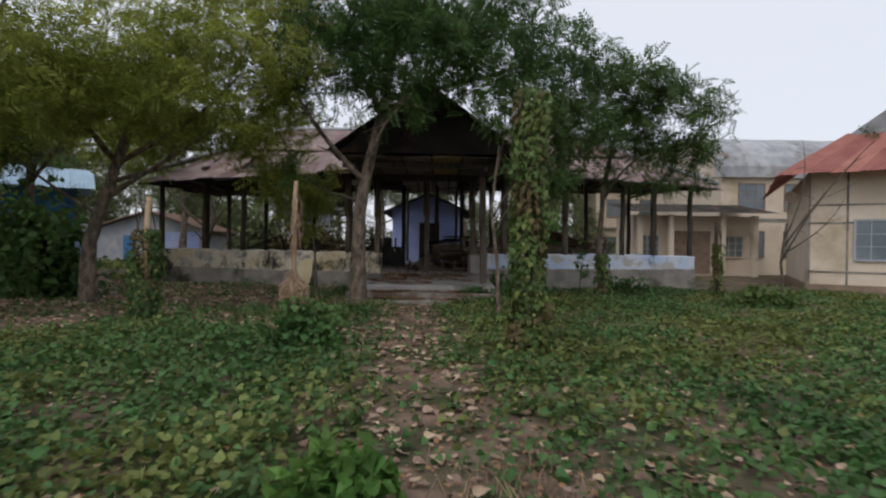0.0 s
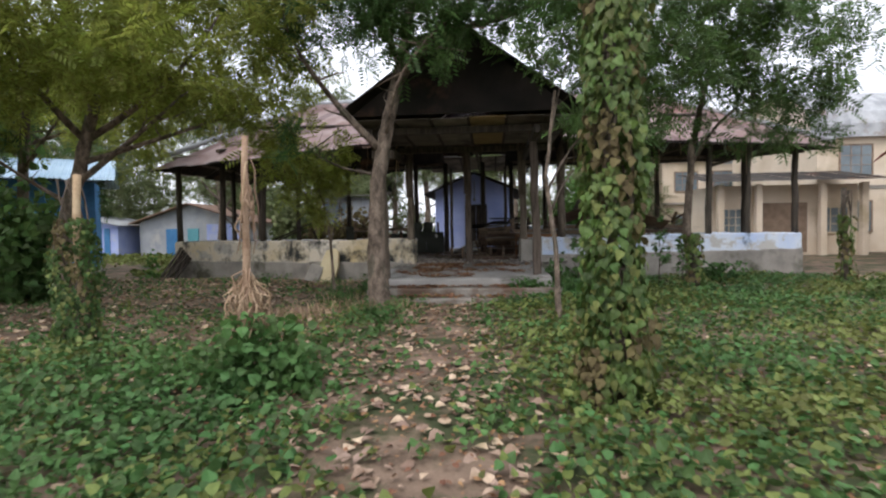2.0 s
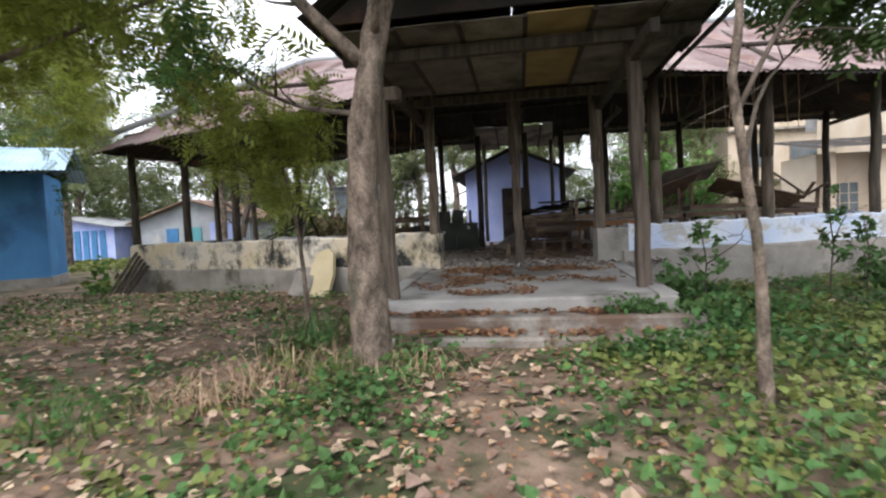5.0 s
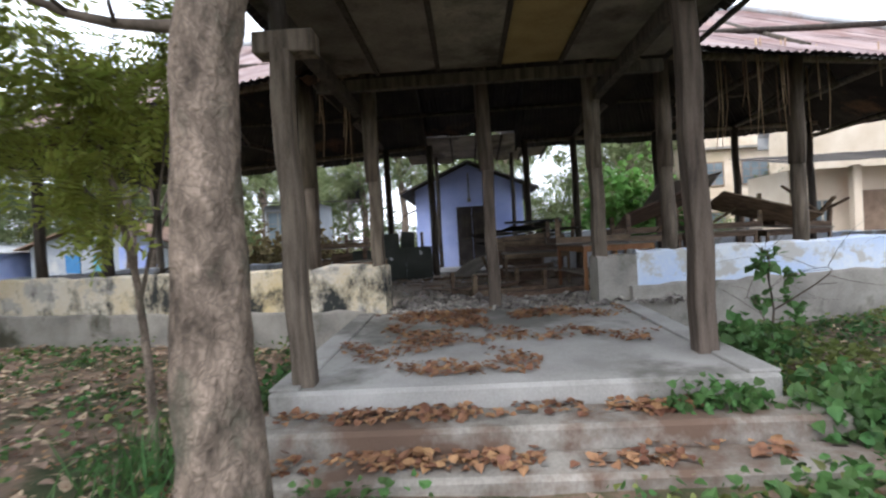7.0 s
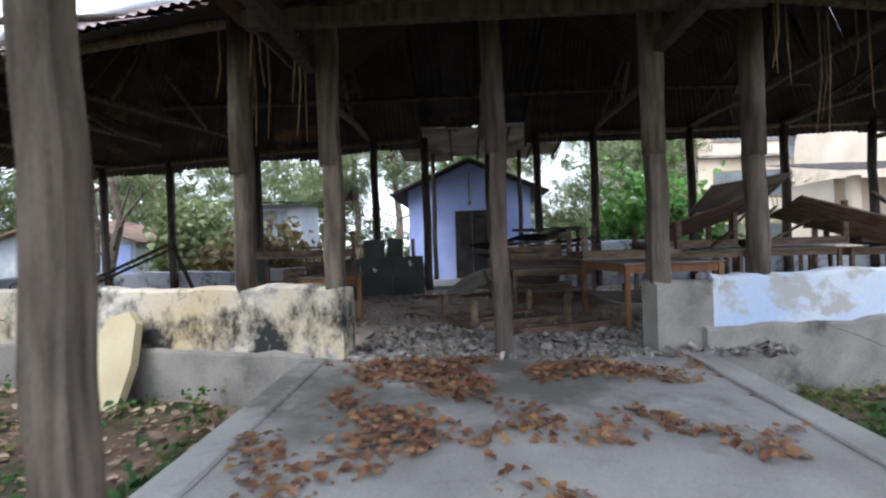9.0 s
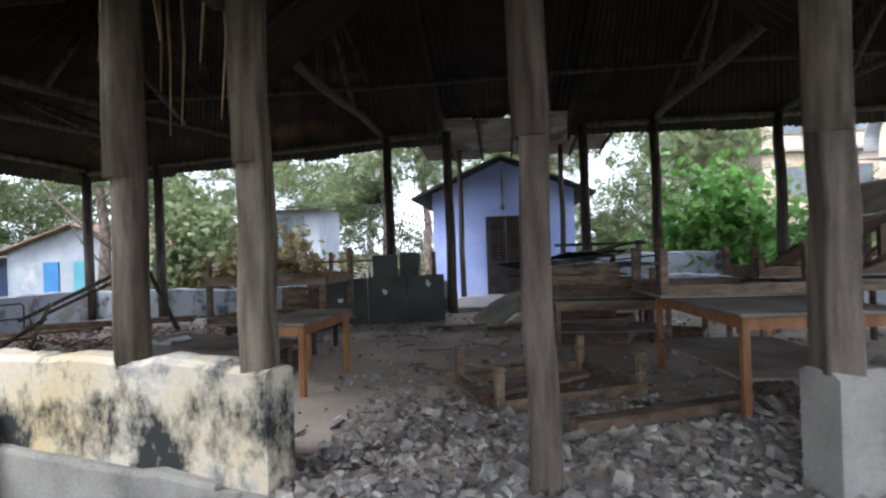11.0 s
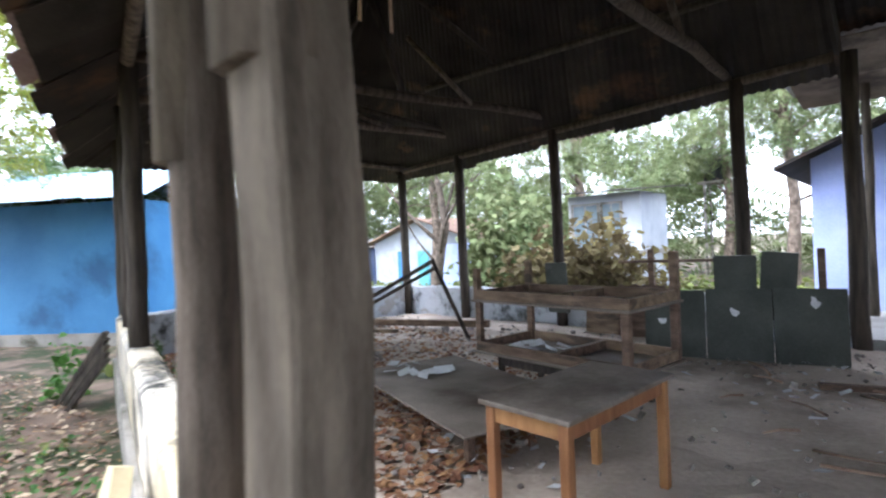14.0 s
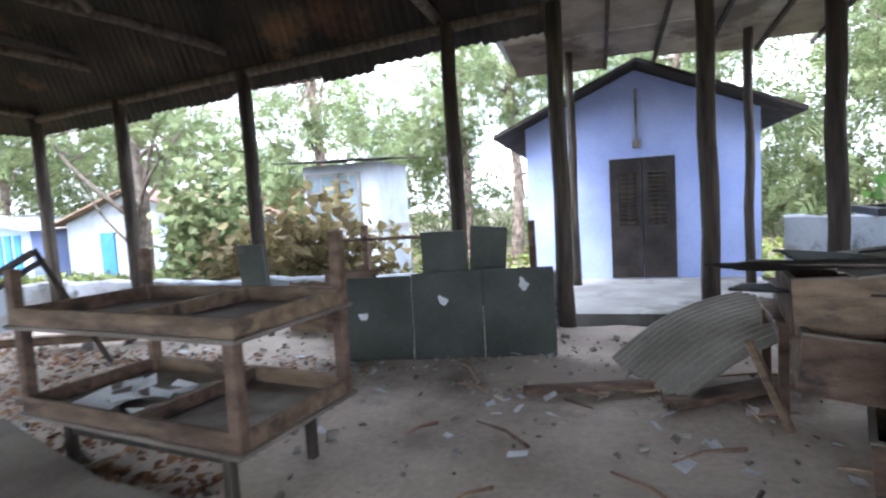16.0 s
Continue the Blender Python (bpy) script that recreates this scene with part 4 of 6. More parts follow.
    tree("sapling", (1.32, 11.2, 0.0), [(1.32, 11.2, -0.05), (1.27, 11.2, 1.2), (1.12, 11.2, 2.4), (1.3, 11.3, 3.8)], 0.045,
         [(0.6, (2.2, 11.4, 3.4), 0.022), (0.8, (1.6, 11.0, 4.6), 0.02), (0.5, (2.6, 12.4, 3.2), 0.02)],
         [((2.1, 11.4, 3.3), (0.8, 0.7, 0.45)), ((1.5, 11.2, 4.5), (0.9, 0.8, 0.6)), ((2.7, 12.3, 3.3), (0.8, 0.7, 0.6)), ((3.2, 11.8, 4.4), (1.0, 0.8, 0.7))],
         "leaf_mid", "slender sapling with feathery leaves by the path", 900, 0.34, 11)
    tree("neem_tree", (4.75, 14.6, 0.0), [(4.75, 14.6, -0.1), (4.6, 14.6, 1.5), (4.7, 14.6, 3.2), (5.0, 14.4, 5.0)], 0.1,
         [(0.6, (6.6, 14.0, 4.8), 0.05), (0.8, (3.6, 14.0, 5.6), 0.05)],
         [((4.6, 14.0, 5.4), (1.8, 1.4, 1.3)), ((6.4, 14.0, 5.2), (1.5, 1.3, 1.3)), ((3.0, 13.8, 4.6), (1.2, 1.1, 0.9)), ((5.6, 14.0, 3.7), (1.2, 0.9, 0.7)), ((7.2, 14.4, 4.0), (1.0, 0.9, 0.8)), ((5.4, 14.4, 6.0), (1.5, 1.2, 0.8))],
         "leaf_mid", "small neem tree before the low blue wall", 2700, 0.36, 14)
    for x, y, h, k in ((2.35, 15.6, 1.35, 61), (4.55, 16.4, 1.75, 62), (5.2, 16.6, 1.3, 63)):
        tree("tall_weed", (x, y, 0.0), [(x, y, -0.05), (x + 0.05, y, h * 0.5), (x - 0.04, y, h)], 0.014,
             [(0.3, (x - 0.25, y, h * 0.6), 0.01), (0.5, (x + 0.28, y - 0.1, h * 0.8), 0.01), (0.7, (x - 0.15, y - 0.15, h * 0.95), 0.008)],
             [((x, y, h * 0.8), (0.26, 0.22, h * 0.2)), ((x + 0.1, y, h * 0.45), (0.3, 0.25, h * 0.2))], "weed", "tall leafy weed growing before the pale blue wall", 150, 0.1, k, (BROAD_V, BROAD_F), "twig")
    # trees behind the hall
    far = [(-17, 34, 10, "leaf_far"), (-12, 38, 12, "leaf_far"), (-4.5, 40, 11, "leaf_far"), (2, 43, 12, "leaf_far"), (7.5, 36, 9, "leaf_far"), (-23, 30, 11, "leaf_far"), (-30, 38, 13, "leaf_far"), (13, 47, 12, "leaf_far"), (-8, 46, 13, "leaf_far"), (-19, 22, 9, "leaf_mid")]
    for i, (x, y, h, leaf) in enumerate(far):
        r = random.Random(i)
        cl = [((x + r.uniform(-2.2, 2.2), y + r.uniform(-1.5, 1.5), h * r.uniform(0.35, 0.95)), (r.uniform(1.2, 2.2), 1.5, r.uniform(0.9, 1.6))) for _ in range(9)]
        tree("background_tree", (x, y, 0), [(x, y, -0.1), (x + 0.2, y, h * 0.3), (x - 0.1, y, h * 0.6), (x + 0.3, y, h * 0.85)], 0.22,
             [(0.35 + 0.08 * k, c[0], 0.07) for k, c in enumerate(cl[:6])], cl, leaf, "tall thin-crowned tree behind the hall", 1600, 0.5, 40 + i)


build_trees()


def bush(name, at, radii, leaf, label, n, size, seed, shape=None):
    rng = np.random.default_rng(seed)
    d = rng.normal(0, 1, (n, 3))
    d /= np.linalg.norm(d, axis=1)[:, None]
    d *= rng.uniform(0.5, 1, (n, 1))
    lump = np.array([0.75 + 0.5 * noise.noise(Vector(v * 2.3) + Vector((seed, 0, 0))) for v in d])[:, None]
    p = d * lump * np.array(radii)
    p[:, 2] = np.abs(p[:, 2])
    ob = scatter(name, shape or (BROAD_V, BROAD_F), p, rng.uniform(0.6, 1.3, n) * size, rng, M[leaf], None, 0.8)
    ob.matrix_basis = pose(*at)
    return tagged(ob, label, "bush", kind="stuff" if name == "weed_mound" else "")


bush("bush", (5.2, 28.9, 0.1), (2.9, 1.8, 5.0), "leaf_bright", "tall bright green bush behind the hall", 5200, 0.24, 1)
bush("bush", (-7.4, 28.8, 0.1), (3.1, 1.6, 2.9), "leaf_brown", "browning creeper mound behind the hall", 4200, 0.22, 2)
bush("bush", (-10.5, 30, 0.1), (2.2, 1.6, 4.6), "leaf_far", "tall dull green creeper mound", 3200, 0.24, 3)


# ---- ground cover ----
def near_path(x, y):
    return abs(x - (-0.25 - 0.05 * (y - 6)))


def build_weeds():
    rng = np.random.default_rng(5)
    pl, sz, pale = [], [], []
    n = 0
    while n < 30000:
        x, y = rng.uniform(-13, 14), rng.uniform(0, 1) ** 1.35 * 19.5 - 0.8
        if y > front_y(min(max(x, XL), XR)) - 0.15 or y > 13.0 and -2.6 < x < 1.7:
            continue
        d = noise.noise(Vector((x * 0.35, y * 0.35, 9))) + 0.5 * noise.noise(Vector((x * 1.1, y * 1.1, 3)))
        p = 0.8 + 0.8 * d
        if 1.5 < y < 13.2:
            p *= min(1.0, 0.1 + (near_path(x, y) / 1.2) ** 2)
        if x < -2.5 and y > 8.5:
            p *= 0.3
        if x < -5:
            p *= 0.6
        if y > 9:
            p *= 0.7
        if rng.uniform() > p:
            continue
        n += 1
        h = 0.09 + 0.2 * max(0, d) + rng.uniform(0, 0.08)
        for _ in range(rng.integers(5, 9)):
            pl.append((x + rng.normal(0, 0.07), y + rng.normal(0, 0.07), ground_z(x, y) + rng.uniform(0.015, h)))
            sz.append(rng.uniform(0.03, 0.095))
            pale.append(noise.noise(Vector((x * 0.5, y * 0.5, 20))) + rng.normal(0, 0.25) + (0.12 if x > 1.5 else -0.1) > 0.12)
    pl, sz, pale = np.array(pl), np.array(sz), np.array(pale)
    for name, m, keep, label in (("ground_weeds", "weed", ~pale, "low green weeds covering the ground"), ("pale_weeds", "weed_pale", pale, "yellow-green weeds covering the ground")):
        ob = scatter(name, (BROAD_V, BROAD_F), pl[keep], sz[keep], rng, M[m], None, 0.55)
        tagged(ob, label, "weeds", kind="stuff")
    for name, m, count, lo, hi, seed in (("fallen_leaves", "litter", 30000, 0.04, 0.13, 1), ("leaf_fragments", "litter_red", 45000, 0.02, 0.06, 2)):
        g = np.random.default_rng(seed)
        xs, ys = g.uniform(-14, 15, count), g.uniform(-1.2, 19.2, count)
        keep = []
        for x, y in zip(xs, ys):
            if y > front_y(min(max(x, XL), XR)) - 0.1 or y > 13.0 and -2.6 < x < 1.7:
                continue
            if near_path(x, y) < 0.9 or y < 3.5 and -0.2 < x < 2.2 or g.uniform() < (0.95 if x < -0.8 and y > 6 else 0.35):
                keep.append((x, y, ground_z(x, y) + 0.012 + g.uniform(0, 0.04)))
        ob = scatter(name, (BROAD_V, BROAD_F), keep, g.uniform(lo, hi, len(keep)), g, M[m], None, 0.22)
        tagged(ob, "dry brown fallen leaves on the ground", "leaves", kind="stuff")


build_weeds()


# ---- furniture of the hall ----
def table(name, at, w, d, h, top_mat, leg_mat, label, shelf=0.0, group=""):
    t = thing(name, at, label, "table", group)
    part("tabletop", boxes((-w / 2, w / 2, -d / 2, d / 2, h - 0.03, h), bevel=0.006), M[top_mat], t, "dusty grey-brown top")
    lx, ly = w / 2 - 0.06, d / 2 - 0.06
    for sx in (-1, 1):
        for sy in (-1, 1):
            part("leg", boxes((sx * lx - 0.03, sx * lx + 0.03, sy * ly - 0.03, sy * ly + 0.03, 0, h - 0.03), bevel=0.005), M[leg_mat], t)
        part("rail", boxes((sx * lx - 0.012, sx * lx + 0.012, -ly + 0.03, ly - 0.03, h - 0.13, h - 0.03)), M[leg_mat], t)
        part("rail", boxes((-lx + 0.03, lx - 0.03, sx * ly - 0.012, sx * ly + 0.012, h - 0.13, h - 0.03)), M[leg_mat], t)
    if shelf:
        part("shelf", boxes((-lx - 0.03, lx + 0.03, -ly - 0.02, ly + 0.02, shelf - 0.02, shelf), bevel=0.004), M[top_mat], t)
    return t


def upturned_table(at, w, d, leg, label, mid=True, legs=(1, 1, 1, 1), material="wood"):
    """A desk lying on its top: the top below, rails standing up round the edge, legs in the air."""
    t = thing("upturned_table", at, label, "table", "upturned school desks")
    part("tabletop", boxes((-w / 2, w / 2, -d / 2, d / 2, 0, 0.025), bevel=0.005), M["dusty_top"], t)
    part("joint_strip", boxes((w * 0.06, w * 0.075, -d / 2 + 0.05, d / 2 - 0.05, 0.025, 0.028)), M["black"], t)
    lx, ly = w / 2 - 0.04, d / 2 - 0.04
    for s in (-1, 1):
        part("rail", boxes((s * lx - 0.016, s * lx + 0.016, -ly, ly, 0.025, 0.125), bevel=0.004), M[material], t)
        part("rail", boxes((-lx, lx, s * ly - 0.016, s * ly + 0.016, 0.025, 0.13), bevel=0.004), M[material], t)
    if mid:
        part("rail", boxes((w * 0.04, w * 0.07, -ly, ly, 0.03, 0.12), bevel=0.004), M[material], t)
    for i, (sx, sy) in enumerate(((-1, -1), (1, -1), (1, 1), (-1, 1))):
        if legs[i]:
            part("leg", boxes((sx * (lx - 0.02) - 0.04, sx * (lx - 0.02) + 0.04, sy * (ly - 0.02) - 0.035, sy * (ly - 0.02) + 0.035, 0.02, leg * legs[i]), bevel=0.008), M[material], t)
    return t


def plank(a, b, width, thick, material, label, name="plank", roll=0.0):
    a, b = Vector(a), Vector(b)
    bm = bmesh.new()
    L = (b - a).length
    box(bm, -width / 2, width / 2, 0, L, -thick / 2, thick / 2, bevel=min(0.006, thick / 4))
    for v in bm.verts:
        v.co.x += 0.012 * math.sin(v.co.y * 3)
    y = (b - a).normalized()
    x = y.cross(Vector((0, 0, 1))).normalized()
    z = x.cross(y)
    ob = finish(name, bm, M[material])
    ob.matrix_basis = Matrix.Translation(a) @ Matrix((x, y, z)).transposed().to_4x4() @ pose(0, 0, 0, 0, roll, 0)
    return tagged(ob, label, "timber")


def panel(name, at, w, h, thick, material, label, category="board", ragged=0.0, seed=0):
    """An upright or lying board in its own xz plane, base at the origin; its outline may be ragged."""
    rnd = random.Random(seed)
    n = 10
    bm = bmesh.new()
    out = []
    for i in range(n):
        out.append((-w / 2 + w * i / n, 0))
    for i in range(n):
        out.append((w / 2, h * i / n))
    for i in range(n):
        out.append((w / 2 - w * i / n, h))
    for i in range(n):
        out.append((-w / 2, h - h * i / n))
    out = [(x + rnd.uniform(-ragged, ragged), z + (rnd.uniform(-ragged, ragged) if z > 0.01 else 0)) for x, z in out]
    f0 = [bm.verts.new((x, -thick / 2, z)) for x, z in out]
    f1 = [bm.verts.new((x, thick / 2, z)) for x, z in out]
    bm.faces.new(f0)
    bm.faces.new(f1[::-1])
    for i in range(len(out)):
        bm.faces.new((f0[i], f1[i], f1[(i + 1) % len(out)], f0[(i + 1) % len(out)]))
    bmesh.ops.recalc_face_normals(bm, faces=bm.faces)
    ob = finish(name, bm, M[material])
    ob.matrix_basis = at
    return tagged(ob, label, category)


F = FLOOR
before = set(scene.objects)


def build_furniture():
    table("table", pose(-2.8, 19.75, F, rz=-5), 0.62, 1.22, 0.75, "dusty_top", "teak", "small orange teak table with a dusty top")
    # fallen table top on a stub
    low = thing("collapsed_table", pose(-4.55, 20.6, F, rz=-19), "large collapsed grey table top resting on short legs", "table")
    part("tabletop", boxes((-1.2, 1.2, -0.66, 0.66, 0.27, 0.292), bevel=0.006), M["dusty_top"], low)
    for x, y in ((-1.08, -0.5), (1.0, 0.5), (1.0, -0.5), (-1.08, 0.5)):
        part("leg", boxes((x - 0.035, x + 0.035, y - 0.035, y + 0.035, 0, 0.27), bevel=0.005), M["wood"], low)
    # two upturned desks on a low one
    table("low_table", pose(-3.95, 21.75, F, rz=-7), 1.5, 0.8, 0.42, "wood", "dark_post", "dark low table carrying upturned desks")
    upturned_table(pose(-3.95, 21.75, F + 0.42, rz=-8), 1.95, 1.0, 0.58, "upturned wooden desk with papers lying in it")
    upturned_table(pose(-3.95, 21.75, F + 1.0, rz=-7), 1.95, 1.02, 0.5, "upturned wooden desk stacked on another", legs=(0.75, 0.2, 1, 0.85))
    # entrance
    upturned_table(pose(-0.25, 19.5, F, rz=24), 1.55, 1.15, 0.42, "upturned broken desk on the floor by the entrance")
    plank((-0.15, 18.25, F + 0.08), (1.3, 18.85, F + 0.09), 0.15, 0.09, "wood", "heavy beam lying across the entrance")
    plank((-0.9, 18.95, F + 0.1), (0.1, 19.35, F + 0.2), 0.14, 0.04, "wood", "loose board in the rubble")
    table("desk", pose(1.75, 19.55, F, rz=4), 1.3, 1.9, 0.85, "dusty_top", "teak", "old school desk with a lower shelf", shelf=0.34, group="school desks")
    upturned_table(pose(1.65, 20.3, F + 0.86, rz=2), 1.5, 1.1, 0.5, "upturned desk lying on another desk", mid=False)
    table("desk", pose(0.75, 21.6, F, rz=0), 1.5, 0.9, 0.7, "dusty_top", "wood", "dark dusty school desk", shelf=0.3, group="school desks")
    upturned_table(pose(0.8, 21.8, F + 0.71, rz=-4), 1.5, 0.9, 0.35, "upturned desk on a dark desk", mid=False, legs=(0.5, 0.3, 1, 0.6))
    # stack beside the shed door
    table("desk", pose(0.75, 23.3, F, rz=-8), 1.9, 0.9, 0.72, "wood", "wood", "dark school desk under a stack of boards", group="school desks")
    upturned_table(pose(1.7, 22.5, F, rz=-25), 1.3, 0.7, 0.3, "upturned tray-like desk on the floor", legs=(0, 0, 1, 1))
    upturned_table(pose(0.75, 23.35, F + 0.73, rz=-12), 1.7, 0.85, 0.3, "upturned desk under loose sheets", legs=(0, 0, 0, 1))
    for k in range(7):
        panel("warped_sheet", pose(0.3 + 0.16 * k, 23.4 + 0.06 * (k % 3), F + 0.88 + 0.045 * k, 84 + (k % 3) * 4, 0, -20 + 13 * k), 1.25, 0.85, 0.016, ("iron_dark", "dusty_top", "board")[k % 3], "dark warped sheet lying on the stack", ragged=0.02, seed=k)
    fr = thing("framed_board", pose(0.95, 22.95, F + 1.42, rz=-14), "white board in a dark frame lying on the stack", "board")
    part("board", boxes((-0.62, 0.62, -0.4, 0.4, 0, 0.012)), M["white"], fr)
    part("frame", boxes((-0.68, 0.68, -0.46, -0.4, -0.01, 0.035), (-0.68, 0.68, 0.4, 0.46, -0.01, 0.035), (-0.68, -0.62, -0.4, 0.4, -0.01, 0.035), (0.62, 0.68, -0.4, 0.4, -0.01, 0.035)), M["black"], fr)
    # corrugated sheet propped on the stack
    me = sheet_mesh_object((-1.05, 23.75, F + 0.04), (0.2, 24.25, F + 0.6), 1.2, "dust_sheet")
    tagged(me, "bent grey corrugated sheet propped against the stack", "metal sheet")
    plank((-2.0, 23.3, F + 0.05), (-0.95, 23.6, F + 0.05), 0.1, 0.06, "wood", "dark plank lying on the floor")
    plank((-0.9, 23.15, F + 0.06), (0.4, 23.85, F + 0.1), 0.2, 0.05, "wood", "broad plank lying on the floor")
    # dark green boards along the back
    for k, h in enumerate((0.92, 0.94, 0.95)):
        board = panel("green_board", pose(-3.66 + 0.74 * k, 24.1 + 0.17 * k, F - 0.01, -4, 0, 13), 0.75, h, 0.03, "board", "dark green school board leaning on its edge")
        chip = [(0.05 * math.cos(a) * (1 + 0.4 * math.sin(3 * a + k)), 0.06 * math.sin(a) * (1 + 0.5 * math.cos(2 * a + k))) for a in np.linspace(0, 5.6, 9)]
        v = [(0.1 * k - 0.15 + x, y, 0.5 + 0.14 * k + z) for y in (-0.021, -0.017) for x, z in chip]
        raw("flaked_patch", v, [tuple(range(9)), tuple(range(17, 8, -1))] + [(i, (i + 1) % 9, 9 + (i + 1) % 9, 9 + i) for i in range(9)], M["paper"], board)
    panel("small_blackboard", pose(-3.02, 24.62, F + 0.5, 6, 0, 10), 0.5, 0.86, 0.04, "board", "small dark panel propped behind the green boards")
    panel("small_blackboard", pose(-2.58, 24.68, F + 0.5, 8, 5, 6), 0.4, 0.9, 0.04, "board", "small dark panel propped behind the green boards")
    panel("small_blackboard", pose(-6.2, 25.5, F + 0.3, 6, 0, 3), 0.42, 0.95, 0.04, "board", "dark panel leaning on a post")
    panel("wooden_board", pose(-4.6, 25.3, F, -6, 0, 2), 0.75, 0.86, 0.03, "wood", "brown wooden board leaning on the back wall", ragged=0.02)
    panel("wooden_board", pose(-5.3, 25.35, F, -5, 0, -3), 0.6, 0.7, 0.03, "wood", "brown wooden board leaning on the back wall", ragged=0.02)
    # rail and stubs above the back wall
    plank((-5.2, 25.95, 1.78), (-3.2, 25.95, 1.8), 0.07, 0.05, "wood", "dark rail above the back wall", "timber")
    for x, top in ((-4.62, 2.0), (-2.2, 1.95)):
        plank((x, 25.97, 1.2), (x, 25.96, top), 0.09, 0.08, "wood", "short stub of a post on the back wall", "stump")
    # west side: broken frames
    plank((-7.3, 23.2, 1.98), (-6.95, 23.7, F), 0.08, 0.06, "dark_post", "dark leg of a broken trestle", "trestle_timber")
    plank((-7.3, 23.2, 1.95), (-9.6, 22.9, F + 0.35), 0.07, 0.06, "dark_post", "long dark arm of a broken trestle", "trestle_timber")
    plank((-7.25, 23.25, 1.85), (-9.3, 23.2, F + 0.45), 0.07, 0.05, "dark_post", "long dark arm of a broken trestle", "trestle_timber")
    plank((-10.2, 23.6, F + 0.12), (-7.2, 24.6, F + 0.14), 0.14, 0.12, "wood", "long beam lying on the floor")
    plank((-9.9, 22.6, F + 0.1), (-7.9, 22.9, F + 0.2), 0.08, 0.06, "wood", "thin plank lying in the rubble")
    plank((-8.3, 21.85, F + 0.05), (-8.05, 22.0, F + 0.75), 0.1, 0.05, "wood", "splintered board standing in rubble")
    plank((-8.75, 21.7, F + 0.05), (-8.1, 21.95, F + 0.5), 0.1, 0.05, "wood", "splintered board standing in rubble")
    plank((-9.6, 21.6, F + 0.08), (-8.3, 21.95, F + 0.2), 0.06, 0.05, "wood", "thin plank lying in the rubble")
    plank((-6.6, 19.75, F + 0.06), (-4.7, 19.35, F + 0.07), 0.16, 0.05, "dusty_top", "grey plank lying on the leaves")
    plank((-9.85, 23.0, F), (-9.85, 23.0, F + 0.75), 0.2, 0.1, "wood", "short broken post stump", "stump")
    dk = thing("broken_desk", pose(-9.9, 21.3, F, rz=35), "broken orange desk box lying on the floor", "desk")
    part("side", boxes((-0.3, 0.3, -0.02, 0.02, 0, 0.3), bevel=0.004), M["teak"], dk)
    part("side", boxes((-0.3, -0.26, 0.02, 0.5, 0, 0.3), bevel=0.004), M["teak"], dk)
    part("base", boxes((-0.26, 0.3, 0.02, 0.5, 0.02, 0.05)), M["wood"], dk)
    part("shelf", boxes((-0.9, -0.35, -0.1, 0.4, 0.35, 0.38)), M["dusty_top"], dk)
    part("side", boxes((-0.9, -0.86, -0.1, 0.4, 0, 0.35)), M["wood"], dk)
    part("side", boxes((-0.39, -0.35, -0.1, 0.4, 0, 0.35)), M["wood"], dk)
    bed = thing("bed_frame", pose(-10.1, 23.0, F, rz=70), "thin rusty metal bed end standing by the wall", "bed frame")
    for k, z in enumerate((0.35, 0.62)):
        bm = bmesh.new()
        tube(bm, [(-0.5, 0, 0), (-0.5, 0, z - 0.05), (-0.45, 0, z), (0.45, 0, z), (0.5, 0, z - 0.05), (0.5, 0.0, 0)], [0.016] * 6, 6)
        part("tube", bm, M["iron_dark"], bed).location = (0, 0.25 * k, 0)


def sheet_mesh_object(low, high, width, name):
    """A corrugated sheet lying from low to high, sagging between; ridges run along the slope."""
    a, b = Vector(low), Vector(high)
    y = (b - a).normalized()
    x = y.cross(Vector((0, 0, 1))).normalized()
    z = x.cross(y)
    n, v, f = 78, [], []
    L = (b - a).length
    for j in range(7):
        for i in range(n + 1):
            s = j / 6
            p = a + y * (L * s) + x * (width * (i / n - 0.5)) + z * (0.032 * math.sin(2 * math.pi * 13 * i / n) + 0.13 * math.sin(math.pi * s) - 0.05 * (i / n) * s)
            v.append(tuple(p))
    for j in range(6):
        for i in range(n):
            f.append((j * (n + 1) + i, j * (n + 1) + i + 1, (j + 1) * (n + 1) + i + 1, (j + 1) * (n + 1) + i))
    ob = raw(name, v, f, M["bark_sheet"])
    ob.name = "corrugated_sheet"
    so = ob.modifiers.new("thickness", "SOLIDIFY")
    so.thickness = 0.006
    return ob


build_furniture()


def tray(at, w, d, h, label):
    """An open wooden drawer box with flared sides and a pale worn rim."""
    t = thing("wooden_tray", at, label, "drawer", "drawers of the stack")
    part("base", boxes((-w / 2, w / 2, -d / 2, d / 2, 0, 0.02)), M["wood"], t)
    for s in (-1, 1):
        for a, e in ((0, (w, 0.025)), (1, (0.025, d))):
            bm = bmesh.new()
            cx, cy = (0, s * (d / 2 - 0.012)) if a == 0 else (s * (w / 2 - 0.012), 0)
            box(bm, cx - e[0] / 2, cx + e[0] / 2, cy - e[1] / 2, cy + e[1] / 2, 0.02, h - 0.015)
            side = part("side", bm, M["wood"], t)
            bm = bmesh.new()
            box(bm, cx - e[0] / 2 - 0.006, cx + e[0] / 2 + 0.006, cy - e[1] / 2 - 0.006, cy + e[1] / 2 + 0.006, h - 0.015, h, bevel=0.003)
            part("rim", bm, M["dusty_top"], side, "pale worn rim")
    return t


